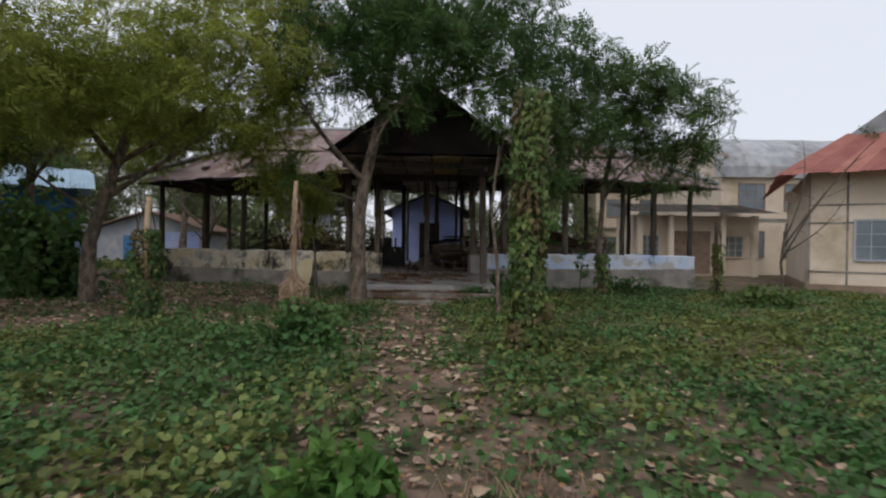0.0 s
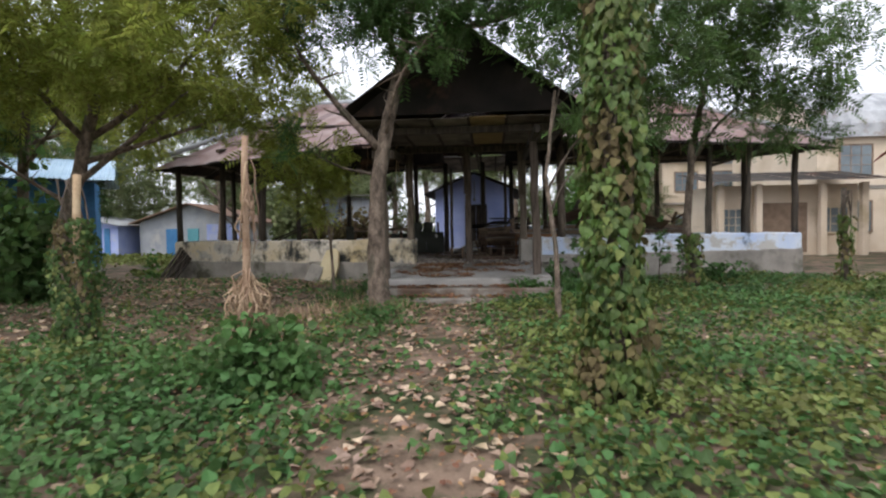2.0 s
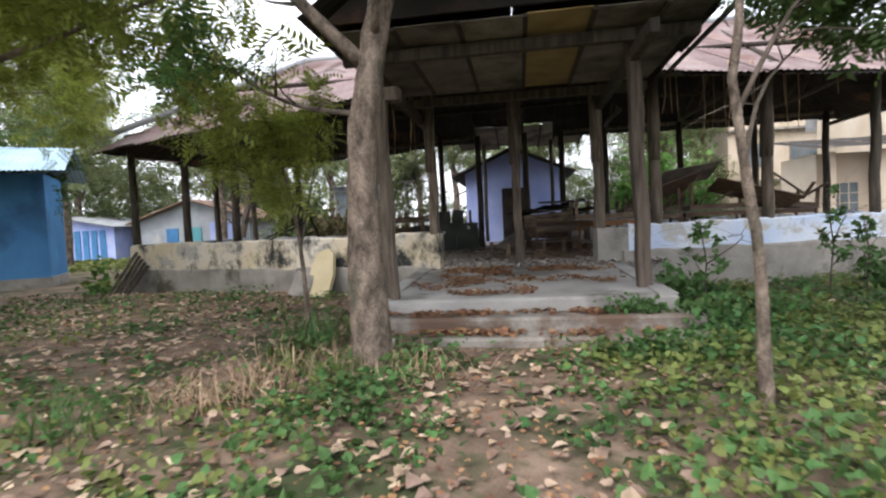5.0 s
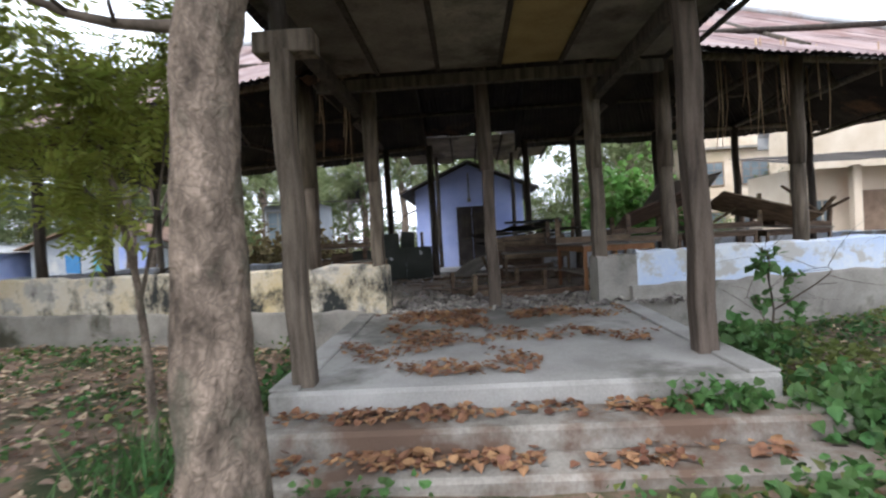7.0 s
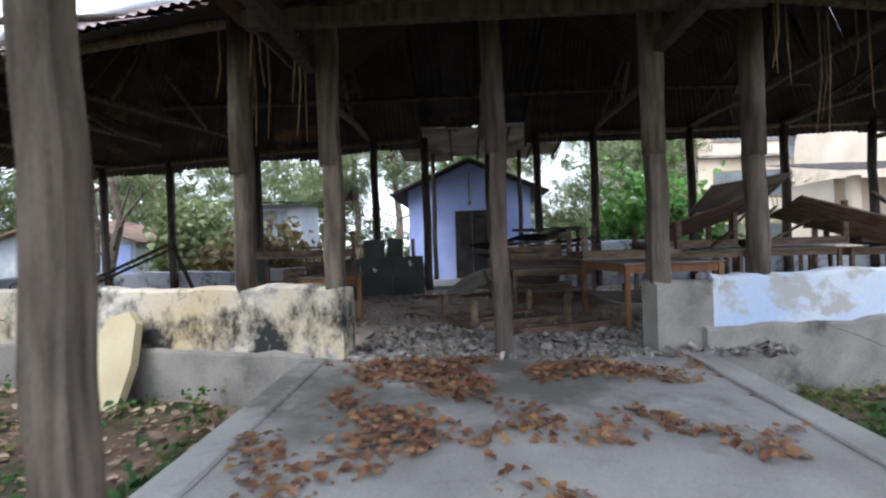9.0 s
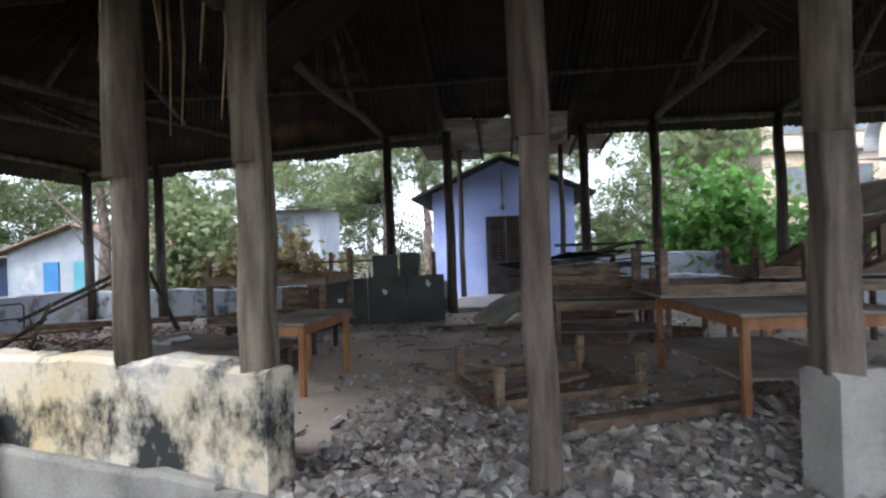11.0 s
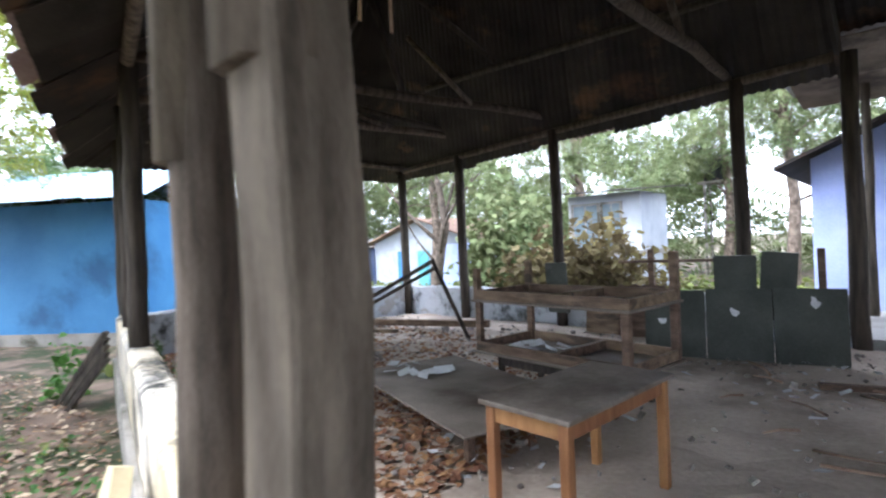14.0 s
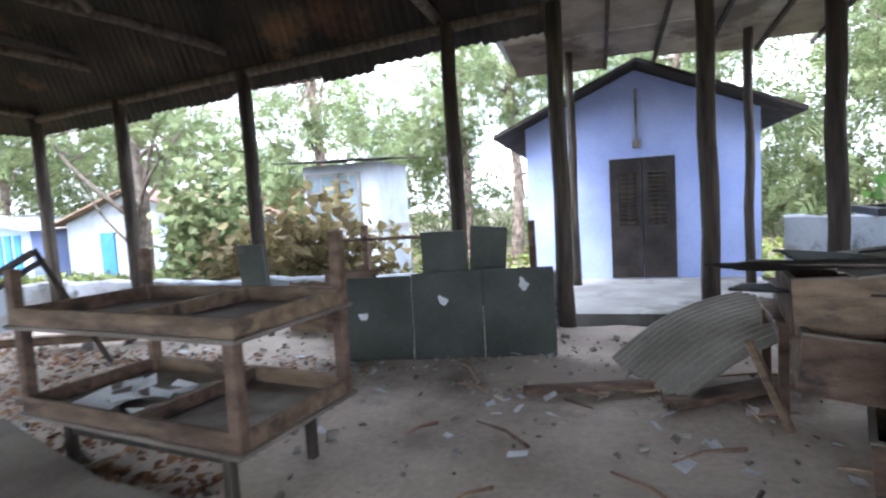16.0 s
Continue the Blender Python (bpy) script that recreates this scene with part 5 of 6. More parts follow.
def build_stack():
    tray(pose(0.62, 22.2, F + 0.02, 0, -4, -22), 1.2, 0.75, 0.34, "open wooden drawer box at the foot of the stack")
    tray(pose(0.42, 22.65, F + 0.36, 0, 5, -14), 1.3, 0.7, 0.36, "open wooden drawer box in the stack")
    tray(pose(0.5, 22.85, F + 0.74, 0, -3, -10), 1.4, 0.7, 0.36, "open wooden drawer box under loose sheets")
    for k in range(9):
        panel("warped_sheet", pose(0.0 + 0.11 * k, 22.75 + 0.1 * (k % 4), F + 1.1 + 0.03 * k, 80 + (k % 4) * 5, (k % 3 - 1) * 5, -40 + 17 * k), 0.95, 0.6, 0.014, ("iron_dark", "dusty_top", "board", "bark_sheet")[k % 4], "dark warped sheet lying on the stack", ragged=0.03, seed=20 + k)
    plank((-0.2, 22.85, F + 0.02), (-0.42, 22.95, F + 0.6), 0.07, 0.05, "wood", "slanting leg against the stack", "timber_offcut")
    # dark moss low on the bare end of the front wall
    rng = np.random.default_rng(12)
    n = 1500
    x = np.clip(rng.normal(2.0, 0.36, n), 1.45, 2.9)
    z = np.clip(rng.normal(0.85, 0.17, n) - 0.12 * (x - 2.0), 0.45, 1.22)
    y = np.array([front_y(q) for q in x]) - rng.uniform(0.0, 0.07, n) - np.where(z < 0.8, 0.07, 0.0)
    ob = scatter("wall_moss", (BROAD_V, BROAD_F), np.stack([x, y, z], 1), rng.uniform(0.02, 0.06, n), rng, M["leaf_dark"], None, 1.2)
    tagged(ob, "dark moss and creeper growing on the wall", "moss", kind="stuff")
    for cx, cz, s in ((-3.6, 1.0, 0.16), (-4.6, 1.02, 0.14), (-5.9, 1.05, 0.2), (-2.9, 0.72, 0.12), (-7.6, 1.0, 0.24)):
        n = 420
        x = rng.normal(cx, s, n)
        z = np.clip(rng.normal(cz, s * 0.6, n), 0.5, 1.25)
        y = np.array([front_y(q) for q in x]) - rng.uniform(0.0, 0.025, n)
        ob = scatter("wall_moss", (BROAD_V, BROAD_F), np.stack([x, y, z], 1), rng.uniform(0.012, 0.04, n), rng, M["leaf_dark"], None, 1.2)
        tagged(ob, "dark moss patch growing on the yellow wall", "moss", kind="stuff")


build_stack()


def build_heap():
    """Desks and table tops thrown together at the east side of the hall."""
    for x, y, rz, h in ((2.9, 20.9, 3, 0.95), (4.5, 21.0, -4, 0.95), (6.2, 21.3, 6, 0.92), (3.6, 22.3, 0, 0.9), (5.4, 22.5, 4, 0.95)):
        table("desk", pose(x, y, F, rz=rz), 1.5, 0.9, h, "dusty_top", "wood", "dusty old school desk in the heap", group="school desks")
    upturned_table(pose(2.9, 21.0, F + 0.98, 0, 0, 4), 1.45, 0.9, 0.6, "upturned desk on the heap", legs=(0.4, 1, 1, 0.6))
    upturned_table(pose(4.6, 21.0, F + 0.98, 0, 0, -3), 1.5, 0.9, 0.7, "upturned desk on the heap with bracketed legs")
    panel("loose_board", pose(3.1, 20.9, F + 1.28, 68, -18, 8), 1.7, 1.0, 0.03, "wood", "loose table top lying askew on the heap", "board", ragged=0.01)
    panel("loose_board", pose(5.3, 21.0, F + 1.2, 72, 17, -6), 1.9, 0.9, 0.03, "wood", "loose table top lying askew on the heap", "board", ragged=0.01)
    panel("loose_board", pose(3.9, 21.5, F + 1.7, 60, -8, 12), 1.5, 0.8, 0.03, "dusty_top", "loose table top lying askew on the heap", "board", ragged=0.01)
    upturned_table(pose(6.3, 21.3, F + 0.95, 0, 4, 10), 1.4, 0.8, 0.5, "upturned desk on the heap")
    rnd = random.Random(9)
    for k in range(10):
        x = rnd.uniform(2.2, 7.0)
        y = rnd.uniform(20.5, 22.4)
        plank((x, y, F + rnd.uniform(0.98, 1.4)), (x + rnd.uniform(-0.9, 0.9), y + rnd.uniform(-0.6, 0.6), F + rnd.uniform(1.2, 1.9)), 0.08, 0.04, "wood", "loose broken leg on the heap", "timber_offcut")
    for x in (1.3, 1.75, 2.1):
        plank((x, 23.9, F + 0.8), (x + 0.03, 23.92, F + 1.5 + 0.2 * math.sin(x * 9)), 0.1, 0.05, "wood", "upright leg of a desk in the stack", "timber_offcut")
    low_wall("wall_way", (1.5, 28.6), (4.6, 27.4), 0.0, 1.75, 0.15, M["wall_grey"], "low grey parapet beside the covered way", 13)


build_heap()
for ob in set(scene.objects) - before:
    if ob.parent is None:
        ob.location.y += 0.35  # the furniture stands this much further in


# ---- rubble, litter and papers under the roof ----
def chips(name, n, region, size, material, label, seed, tilt=0.5, z=FLOOR, spread=None):
    rng = np.random.default_rng(seed)
    sv = np.array([(-0.5, -0.4, 0), (0.5, -0.45, 0), (0.55, 0.4, 0), (-0.4, 0.5, 0), (-0.4, -0.3, 0.3), (0.4, -0.35, 0.35), (0.4, 0.3, 0.28), (-0.3, 0.4, 0.33)])
    sf = np.array([(4, 5, 6), (4, 6, 7), (0, 1, 5), (0, 5, 4), (1, 2, 6), (1, 6, 5), (2, 3, 7), (2, 7, 6), (3, 0, 4), (3, 4, 7)])
    x0, x1, y0, y1 = region
    p = np.stack([rng.uniform(x0, x1, n), rng.uniform(y0, y1, n), np.full(n, z) + rng.uniform(0.0, 0.03, n)], 1)
    if spread is not None:
        p = np.array([q for q in p if rng.uniform() < spread(q[0], q[1])])
    ob = scatter(name, (sv, sf), p, rng.lognormal(0, 0.5, len(p)) * size, rng, M[material], None, tilt)
    return tagged(ob, label, "debris", kind="stuff")


def flat_bits(name, n, region, lo, hi, material, label, seed, z=FLOOR, shape=None, tilt=0.25, test=None):
    rng = np.random.default_rng(seed)
    x0, x1, y0, y1 = region
    p = np.stack([rng.uniform(x0, x1, n), rng.uniform(y0, y1, n), z + rng.uniform(0.005, 0.04, n)], 1)
    if test is not None:
        p = np.array([q for q in p if rng.uniform() < test(q[0], q[1])])
    ob = scatter(name, shape or (BROAD_V, BROAD_F), p, rng.uniform(lo, hi, len(p)), rng, M[material], None, tilt)
    return tagged(ob, label, "litter", kind="stuff")


PAPER = (np.array([(-0.5, -0.35, 0), (0.5, -0.35, 0.03), (0.5, 0.35, 0), (-0.5, 0.35, 0.04)]), np.array([(0, 1, 2), (0, 2, 3)]))
inside = lambda x, y: 1.0 if y > front_y(x) + 0.35 else 0.0
chips("entrance_rubble", 5600, (-2.0, 2.4, 17.45, 20.6), 0.045, "rubble", "broken brick and plaster rubble in the entrance", 1, spread=lambda x, y: max(0.08, 1 - abs(y - 18.2) / 1.9))
chips("floor_rubble", 5200, (-10.4, 8, 18, 25.6), 0.035, "rubble", "small rubble strewn over the floor", 2, spread=lambda x, y: inside(x, y) * (0.95 if x < -4.5 or y > 23.6 else 0.4))
flat_bits("floor_leaves", 15000, (-10.5, -3.6, 18, 24.5), 0.035, 0.1, "litter_red", "dry brown leaves covering the floor", 3, test=lambda x, y: inside(x, y) * (1.0 if y < 22 else 0.35))
flat_bits("floor_scraps", 130, (-7, 3, 18.5, 25), 0.05, 0.14, "paper", "grey scraps of paper and plaster", 4, shape=PAPER, test=inside)
flat_bits("papers", 14, (-4.6, -4.0, 21.8, 22.3), 0.12, 0.24, "paper", "crumpled papers in the upturned desk", 5, z=F + 0.46, shape=PAPER)
flat_bits("papers", 10, (-6.2, -5.0, 19.7, 20.3), 0.12, 0.22, "paper", "white papers on the leaf litter", 6, z=F + 0.04, shape=PAPER)
flat_bits("papers", 12, (-5.7, -4.9, 20.9, 21.3), 0.1, 0.24, "paper", "torn papers on the collapsed table", 7, z=F + 0.3, shape=PAPER)
flat_bits("step_leaves", 900, (-2.3, 1.2, 13.72, 14.0), 0.035, 0.09, "litter_red", "dry leaves on the upper step", 8, z=0.285, test=lambda x, y: 0.45 + 1.2 * noise.noise(Vector((x * 2.2, y * 3, 1))))
flat_bits("step_leaves", 900, (-2.2, 1.2, 13.25, 13.55), 0.035, 0.1, "litter_red", "dry leaves on the lower step", 9, z=0.125, test=lambda x, y: 0.45 + 1.2 * noise.noise(Vector((x * 2.0, y * 3, 6))))
drift = flat_bits("porch_leaves", 9000, (-2.2, 1.3, 14.3, 17.5), 0.03, 0.085, "litter_red", "dry red-brown leaves drifted on the porch", 10, z=0.45,
          test=lambda x, y: max(0.0, min(1.0, 2.6 * noise.noise(Vector((x * 1.7, y * 1.5, 3))) + 0.7 * noise.noise(Vector((x * 5, y * 5, 8))) - 0.42 + 1.0 * math.exp(-((x + 1.2) / 0.75) ** 2) + (0.45 if y > 16.6 else 0.0))))
drift.data.transform(RISE)


def sticks(n, region, seed, label):
    rnd = random.Random(seed)
    for k in range(n):
        x, y = rnd.uniform(region[0], region[1]), rnd.uniform(region[2], region[3])
        a, L = rnd.uniform(0, 6.28), rnd.uniform(0.25, 0.7)
        bm = bmesh.new()
        tube(bm, [(0, 0, 0.02), (L * 0.5 * math.cos(a), L * 0.5 * math.sin(a), 0.03), (L * math.cos(a + 0.15), L * math.sin(a + 0.15), 0.025)], [0.014, 0.012, 0.008], 5, 0.2, k)
        ob = finish("stick", bm, M["dry"] if k % 3 else M["wood"])
        ob.matrix_basis = pose(x, y, region[4])
        tagged(ob, label, "stick", "sticks on the floor")


sticks(34, (-2.6, 0.6, 20.6, 24.4, F + 0.02), 3, "dry stick on the dusty floor")
sticks(14, (-9, -4, 20.5, 24, F + 0.03), 4, "dry stick in the rubble")


def slab():
    bm = bmesh.new()
    pts = ((-0.32, 0.02), (0.2, 0.0), (0.3, 0.5), (0.26, 0.95), (0.12, 1.08), (-0.16, 1.0), (-0.3, 0.6))
    a = [bm.verts.new((x, -0.05, z)) for x, z in pts]
    b = [bm.verts.new((x, 0.05, z)) for x, z in pts]
    bm.faces.new(a)
    bm.faces.new(b[::-1])
    for i in range(len(pts)):
        bm.faces.new((a[i], b[i], b[(i + 1) % len(pts)], a[(i + 1) % len(pts)]))
    bmesh.ops.recalc_face_normals(bm, faces=bm.faces)
    ob = finish("plaster_slab", bm, M["slab_yellow"])
    ob.matrix_basis = pose(-4.75, 17.85, 0.0, -15, 0, -13)
    tagged(ob, "broken yellow plaster slab leaning on the low wall", "slab")
    bm = bmesh.new()
    box(bm, -0.25, 0.25, -0.04, 0.04, 0, 0.6, bevel=0.03)
    ob = finish("plaster_slab", bm, M["cement"])
    ob.matrix_basis = pose(-5.3, 17.85, 0.0, -24, 14, -13)
    tagged(ob, "broken grey slab leaning on the low wall", "slab")


slab()
for k in range(5):
    plank((-10.95 + 0.13 * k, 19.0 + 0.05 * (k % 2), 0.03), (-10.5 + 0.09 * k, 19.55 - 0.02 * k, 1.1 - 0.09 * k), 0.14, 0.06, "dark_post", "dark board leaning on the corner of the low wall", "leaning_board")


# ---- creepers on posts in the clearing ----
def creeper_post(x, y, top, radius, n, label, leaf="ivy", skirt=0.3, size=0.12, post_r=0.05, wide=None, seed=0, stake=""):
    t = thing("creeper_post", pose(x, y, 0), label, "creeper")
    bm = bmesh.new()
    tube(bm, [(0.02 * math.sin(k), 0.015 * k, -0.05 + (top + 0.05) * k / 6) for k in range(7)], [post_r] * 7, 8, 0.15, seed)
    part("stake", bm, M[stake] if stake else M["twig"] if post_r < 0.06 else M["post"], t)
    rng = np.random.default_rng(seed)
    z = rng.uniform(0, 1, n) ** 1.15 * (wide or top)
    a = rng.uniform(0, 2 * np.pi, n)
    r = radius * (0.55 + 0.45 * rng.uniform(0, 1, n)) * (1 + skirt * np.exp(-z / 0.5)) * (1 + 0.25 * np.sin(z * 5 + seed) * np.sin(a * 2))
    p = np.stack([r * np.cos(a), r * np.sin(a), z], 1)
    # leaves hang with their faces outwards
    c, s, o, zz = np.cos(a), np.sin(a), np.ones(n), np.zeros(n)
    tip = rng.normal(-0.5, 0.5, n)
    yaw = rng.normal(0, 0.6, n)
    out = np.stack([np.cos(a + yaw), np.sin(a + yaw), zz + 0.35], 1)
    out /= np.linalg.norm(out, axis=1)[:, None]
    down = np.stack([rng.normal(0, 0.35, n), rng.normal(0, 0.35, n), -o], 1)
    down -= out * (down * out).sum(1)[:, None]
    down /= np.linalg.norm(down, axis=1)[:, None]
    side = np.cross(down, out)
    rot = np.stack([side, down, out], 2)
    gap = np.array([noise.noise(Vector((math.cos(q) * 1.2, math.sin(q) * 1.2, h * 1.6 + seed))) for q, h in zip(a, z)])
    kinds = rng.uniform(0, 1, n)
    for name, m, keep in (("leaves", leaf, (gap > -0.22) & (kinds < 0.72)), ("pale_leaves", "weed_pale", (gap > -0.22) & (kinds >= 0.72)), ("dead_leaves", "leaf_brown", (gap <= -0.22) & (kinds < 0.5))):
        k = int(keep.sum())
        if k:
            scatter(name, (BROAD_V, BROAD_F), p[keep], rng.uniform(0.35, 1.15, k) * size, rng, M[m], t, rot=rot[keep])
    for k in range(5):
        bm = bmesh.new()
        ph = rng.uniform(0, 6.28)
        tube(bm, [(radius * 0.6 * math.cos(ph + 0.5 * q), radius * 0.6 * math.sin(ph + 0.5 * q), top * 0.97 * q / 9) for q in range(10)], [0.012] * 10, 5)
        part("stem", bm, M["twig"], t)
    return t


creeper_post(1.2, 6.9, 3.1, 0.25, 5200, "leaning post thickly covered in green creeper", skirt=0.6, size=0.088, wide=3.7, seed=1)
creeper_post(-5.0, 8.6, 2.3, 0.25, 3400, "old straw-wrapped post covered in dark creeper", leaf="leaf_dark", skirt=0.7, size=0.065, post_r=0.045, wide=1.75, seed=2, stake="dry")
creeper_post(8.6, 15.6, 2.4, 0.16, 400, "thin stake covered in creeper", skirt=0.5, size=0.12, wide=1.8, seed=3)
creeper_post(4.6, 14.2, 1.4, 0.18, 350, "creeper round the foot of a small tree", skirt=0.6, size=0.12, seed=4)


def dead_vine_post():
    t = thing("dead_vine_post", pose(-2.12, 7.35, 0), "bare brown stake wrapped in a bundle of dry vines", "post")
    bm = bmesh.new()
    tube(bm, [(-0.02 + 0.012 * math.sin(k * 2), 0.02 * math.cos(k), -0.05 + 2.5 * k / 7) for k in range(8)], [0.045, 0.042, 0.04, 0.038, 0.036, 0.035, 0.033, 0.03], 8, 0.2, 5)
    part("stake", bm, M["dry"], t)
    rnd = random.Random(6)
    for k in range(120):
        a, turn = rnd.uniform(0, 6.28), rnd.uniform(-2.5, 2.5)
        if k < 100:
            z0, z1, r1 = rnd.uniform(0.75, 1.2), rnd.uniform(0.4, 0.8), rnd.uniform(0.07, 0.24)
        else:
            z0, z1, r1 = rnd.uniform(1.7, 2.3), rnd.uniform(1.3, 1.8), rnd.uniform(0.05, 0.12)
        pts = [(0.04 * math.cos(a), 0.04 * math.sin(a), z0)]
        for q in range(1, 5):
            r = r1 * rnd.uniform(0.6, 1.15)
            pts.append((r * math.cos(a + turn * q / 4), r * math.sin(a + turn * q / 4), z0 + (z1 - z0) * q / 4 + rnd.uniform(-0.08, 0.06)))
        bm = bmesh.new()
        tube(bm, pts, [0.006, 0.008, 0.007, 0.006, 0.004], 5)
        part("dry_vine", bm, M["dry"], t)


dead_vine_post()
bush("weed_mound", (-1.95, 7.15, 0.0), (0.75, 0.55, 0.95), "weed", "mound of weeds at the foot of a stake", 1300, 0.1, 21)
bush("weed_mound", (-0.6, 2.75, -0.02), (0.5, 0.42, 0.55), "leaf_bright", "clump of bright green weeds beside the path", 420, 0.1, 22)
bush("weed_mound", (1.75, 13.75, 0.05), (0.75, 0.5, 0.5), "weed", "low weeds growing over the steps", 500, 0.09, 23)
bush("weed_mound", (1.75, 14.9, 0.1), (0.4, 0.5, 1.0), "weed", "tall weeds beside the porch post", 260, 0.11, 24)
bush("weed_mound", (0.95, 13.8, 0.27), (0.55, 0.2, 0.28), "weed", "grass and weeds growing on the worn step", 260, 0.07, 31)
bush("weed_mound", (2.6, 14.2, 0.0), (1.1, 0.9, 0.55), "weed", "thick weeds beside the steps", 700, 0.1, 32)
bush("weed_mound", (0.9, 12.6, 0.0), (0.8, 0.4, 0.35), "weed", "weeds before the steps", 420, 0.08, 33)
bush("bush", (-11.35, 19.2, 0.0), (0.45, 0.4, 1.35), "leaf_bright", "thin pale green plant at the corner of the low wall", 110, 0.13, 34)
bush("weed_mound", (2.4, 16.2, 0.0), (1.0, 0.7, 0.5), "weed", "low weeds beside the porch", 420, 0.1, 25)
bush("weed_mound", (-2.9, 15.4, 0.0), (0.35, 0.8, 0.35), "weed", "low weeds beside the porch", 220, 0.09, 26)
bush("weed_mound", (-2.9, 12.6, 0.0), (0.4, 0.4, 0.4), "ivy", "weeds at the foot of the tree", 180, 0.1, 27)
bush("shady_shrub", (-10.6, 13.6, 0.0), (1.7, 1.1, 3.6), "leaf_dark", "dense dark shrub under the trees", 2600, 0.2, 35)
bush("shady_shrub", (-12.6, 15.2, 0.0), (1.8, 1.2, 3.2), "leaf_dark", "dense dark shrub under the trees", 2600, 0.2, 36)
bush("bush", (12.5, 12.0, 0.0), (1.4, 1.0, 2.3), "leaf_mid", "leafy shrub beside the cream house", 500, 0.2, 28)
bush("bush", (8.8, 13.5, 0.0), (1.6, 0.9, 0.8), "ivy", "low yellow-green shrub beside the house", 500, 0.13, 29)
bush("bush", (6.3, 17.2, 0.0), (1.4, 0.6, 0.75), "weed", "low shrub before the pale wall", 500, 0.12, 30)


def grass_tuft(x, y, n, h, material, label, seed):
    rng = np.random.default_rng(seed)
    sv = np.array([(-0.02, 0, 0), (0.02, 0, 0), (0.012, 0.25, 0.6), (-0.012, 0.25, 0.6), (0, 0.62, 0.9)])
    sf = np.array([(0, 1, 2), (0, 2, 3), (3, 2, 4)])
    p = np.stack([rng.normal(0, 0.28, n), rng.normal(0, 0.22, n), np.zeros(n)], 1)
    ob = scatter("grass_tuft", (sv, sf), p, rng.uniform(0.5, 1.1, n) * h, rng, M[material], None, 0.3)
    ob.matrix_basis = pose(x, y, 0.02)
    return tagged(ob, label, "grass", kind="stuff")


for k, (x, y, n, h, m) in enumerate(((-3.2, 11.2, 160, 0.32, "dry"), (-2.9, 11.6, 110, 0.32, "dry"), (-3.0, 13.4, 160, 0.5, "weed"), (-2.6, 12.2, 120, 0.4, "dry"), (0.4, 3.0, 150, 0.2, "dry"), (-3.8, 10.6, 150, 0.35, "weed"), (0.9, 2.6, 260, 0.16, "dry"), (0.2, 2.3, 220, 0.14, "dry"), (-2.2, 12.0, 200, 0.3, "weed"), (-1.5, 12.0, 160, 0.3, "dry"))):
    grass_tuft(x, y, n, h, m, "tuft of long dry grass" if m == "dry" else "tuft of green grass", 60 + k)


# ---- buildings around ----
def window(parent, x0, x1, z0, z1, y, bars=2, pane="glass", frame="brown_band"):
    w = part("window", boxes((x0, x1, y - 0.03, y - 0.01, z0, z1)), M[pane], parent)
    part("frame", boxes((x0 - 0.08, x0, y - 0.06, y, z0 - 0.08, z1 + 0.08), (x1, x1 + 0.08, y - 0.06, y, z0 - 0.08, z1 + 0.08), (x0, x1, y - 0.06, y, z1, z1 + 0.08), (x0, x1, y - 0.09, y, z0 - 0.08, z0)), M[frame], w)
    for i in range(1, bars + 1):
        xx = x0 + (x1 - x0) * i / (bars + 1)
        part("bar", boxes((xx - 0.02, xx + 0.02, y - 0.05, y - 0.03, z0, z1)), M[frame], w)
    for z in (z0 + (z1 - z0) * 0.33, z0 + (z1 - z0) * 0.66):
        part("bar", boxes((x0, x1, y - 0.048, y - 0.032, z - 0.015, z + 0.015)), M[frame], w)


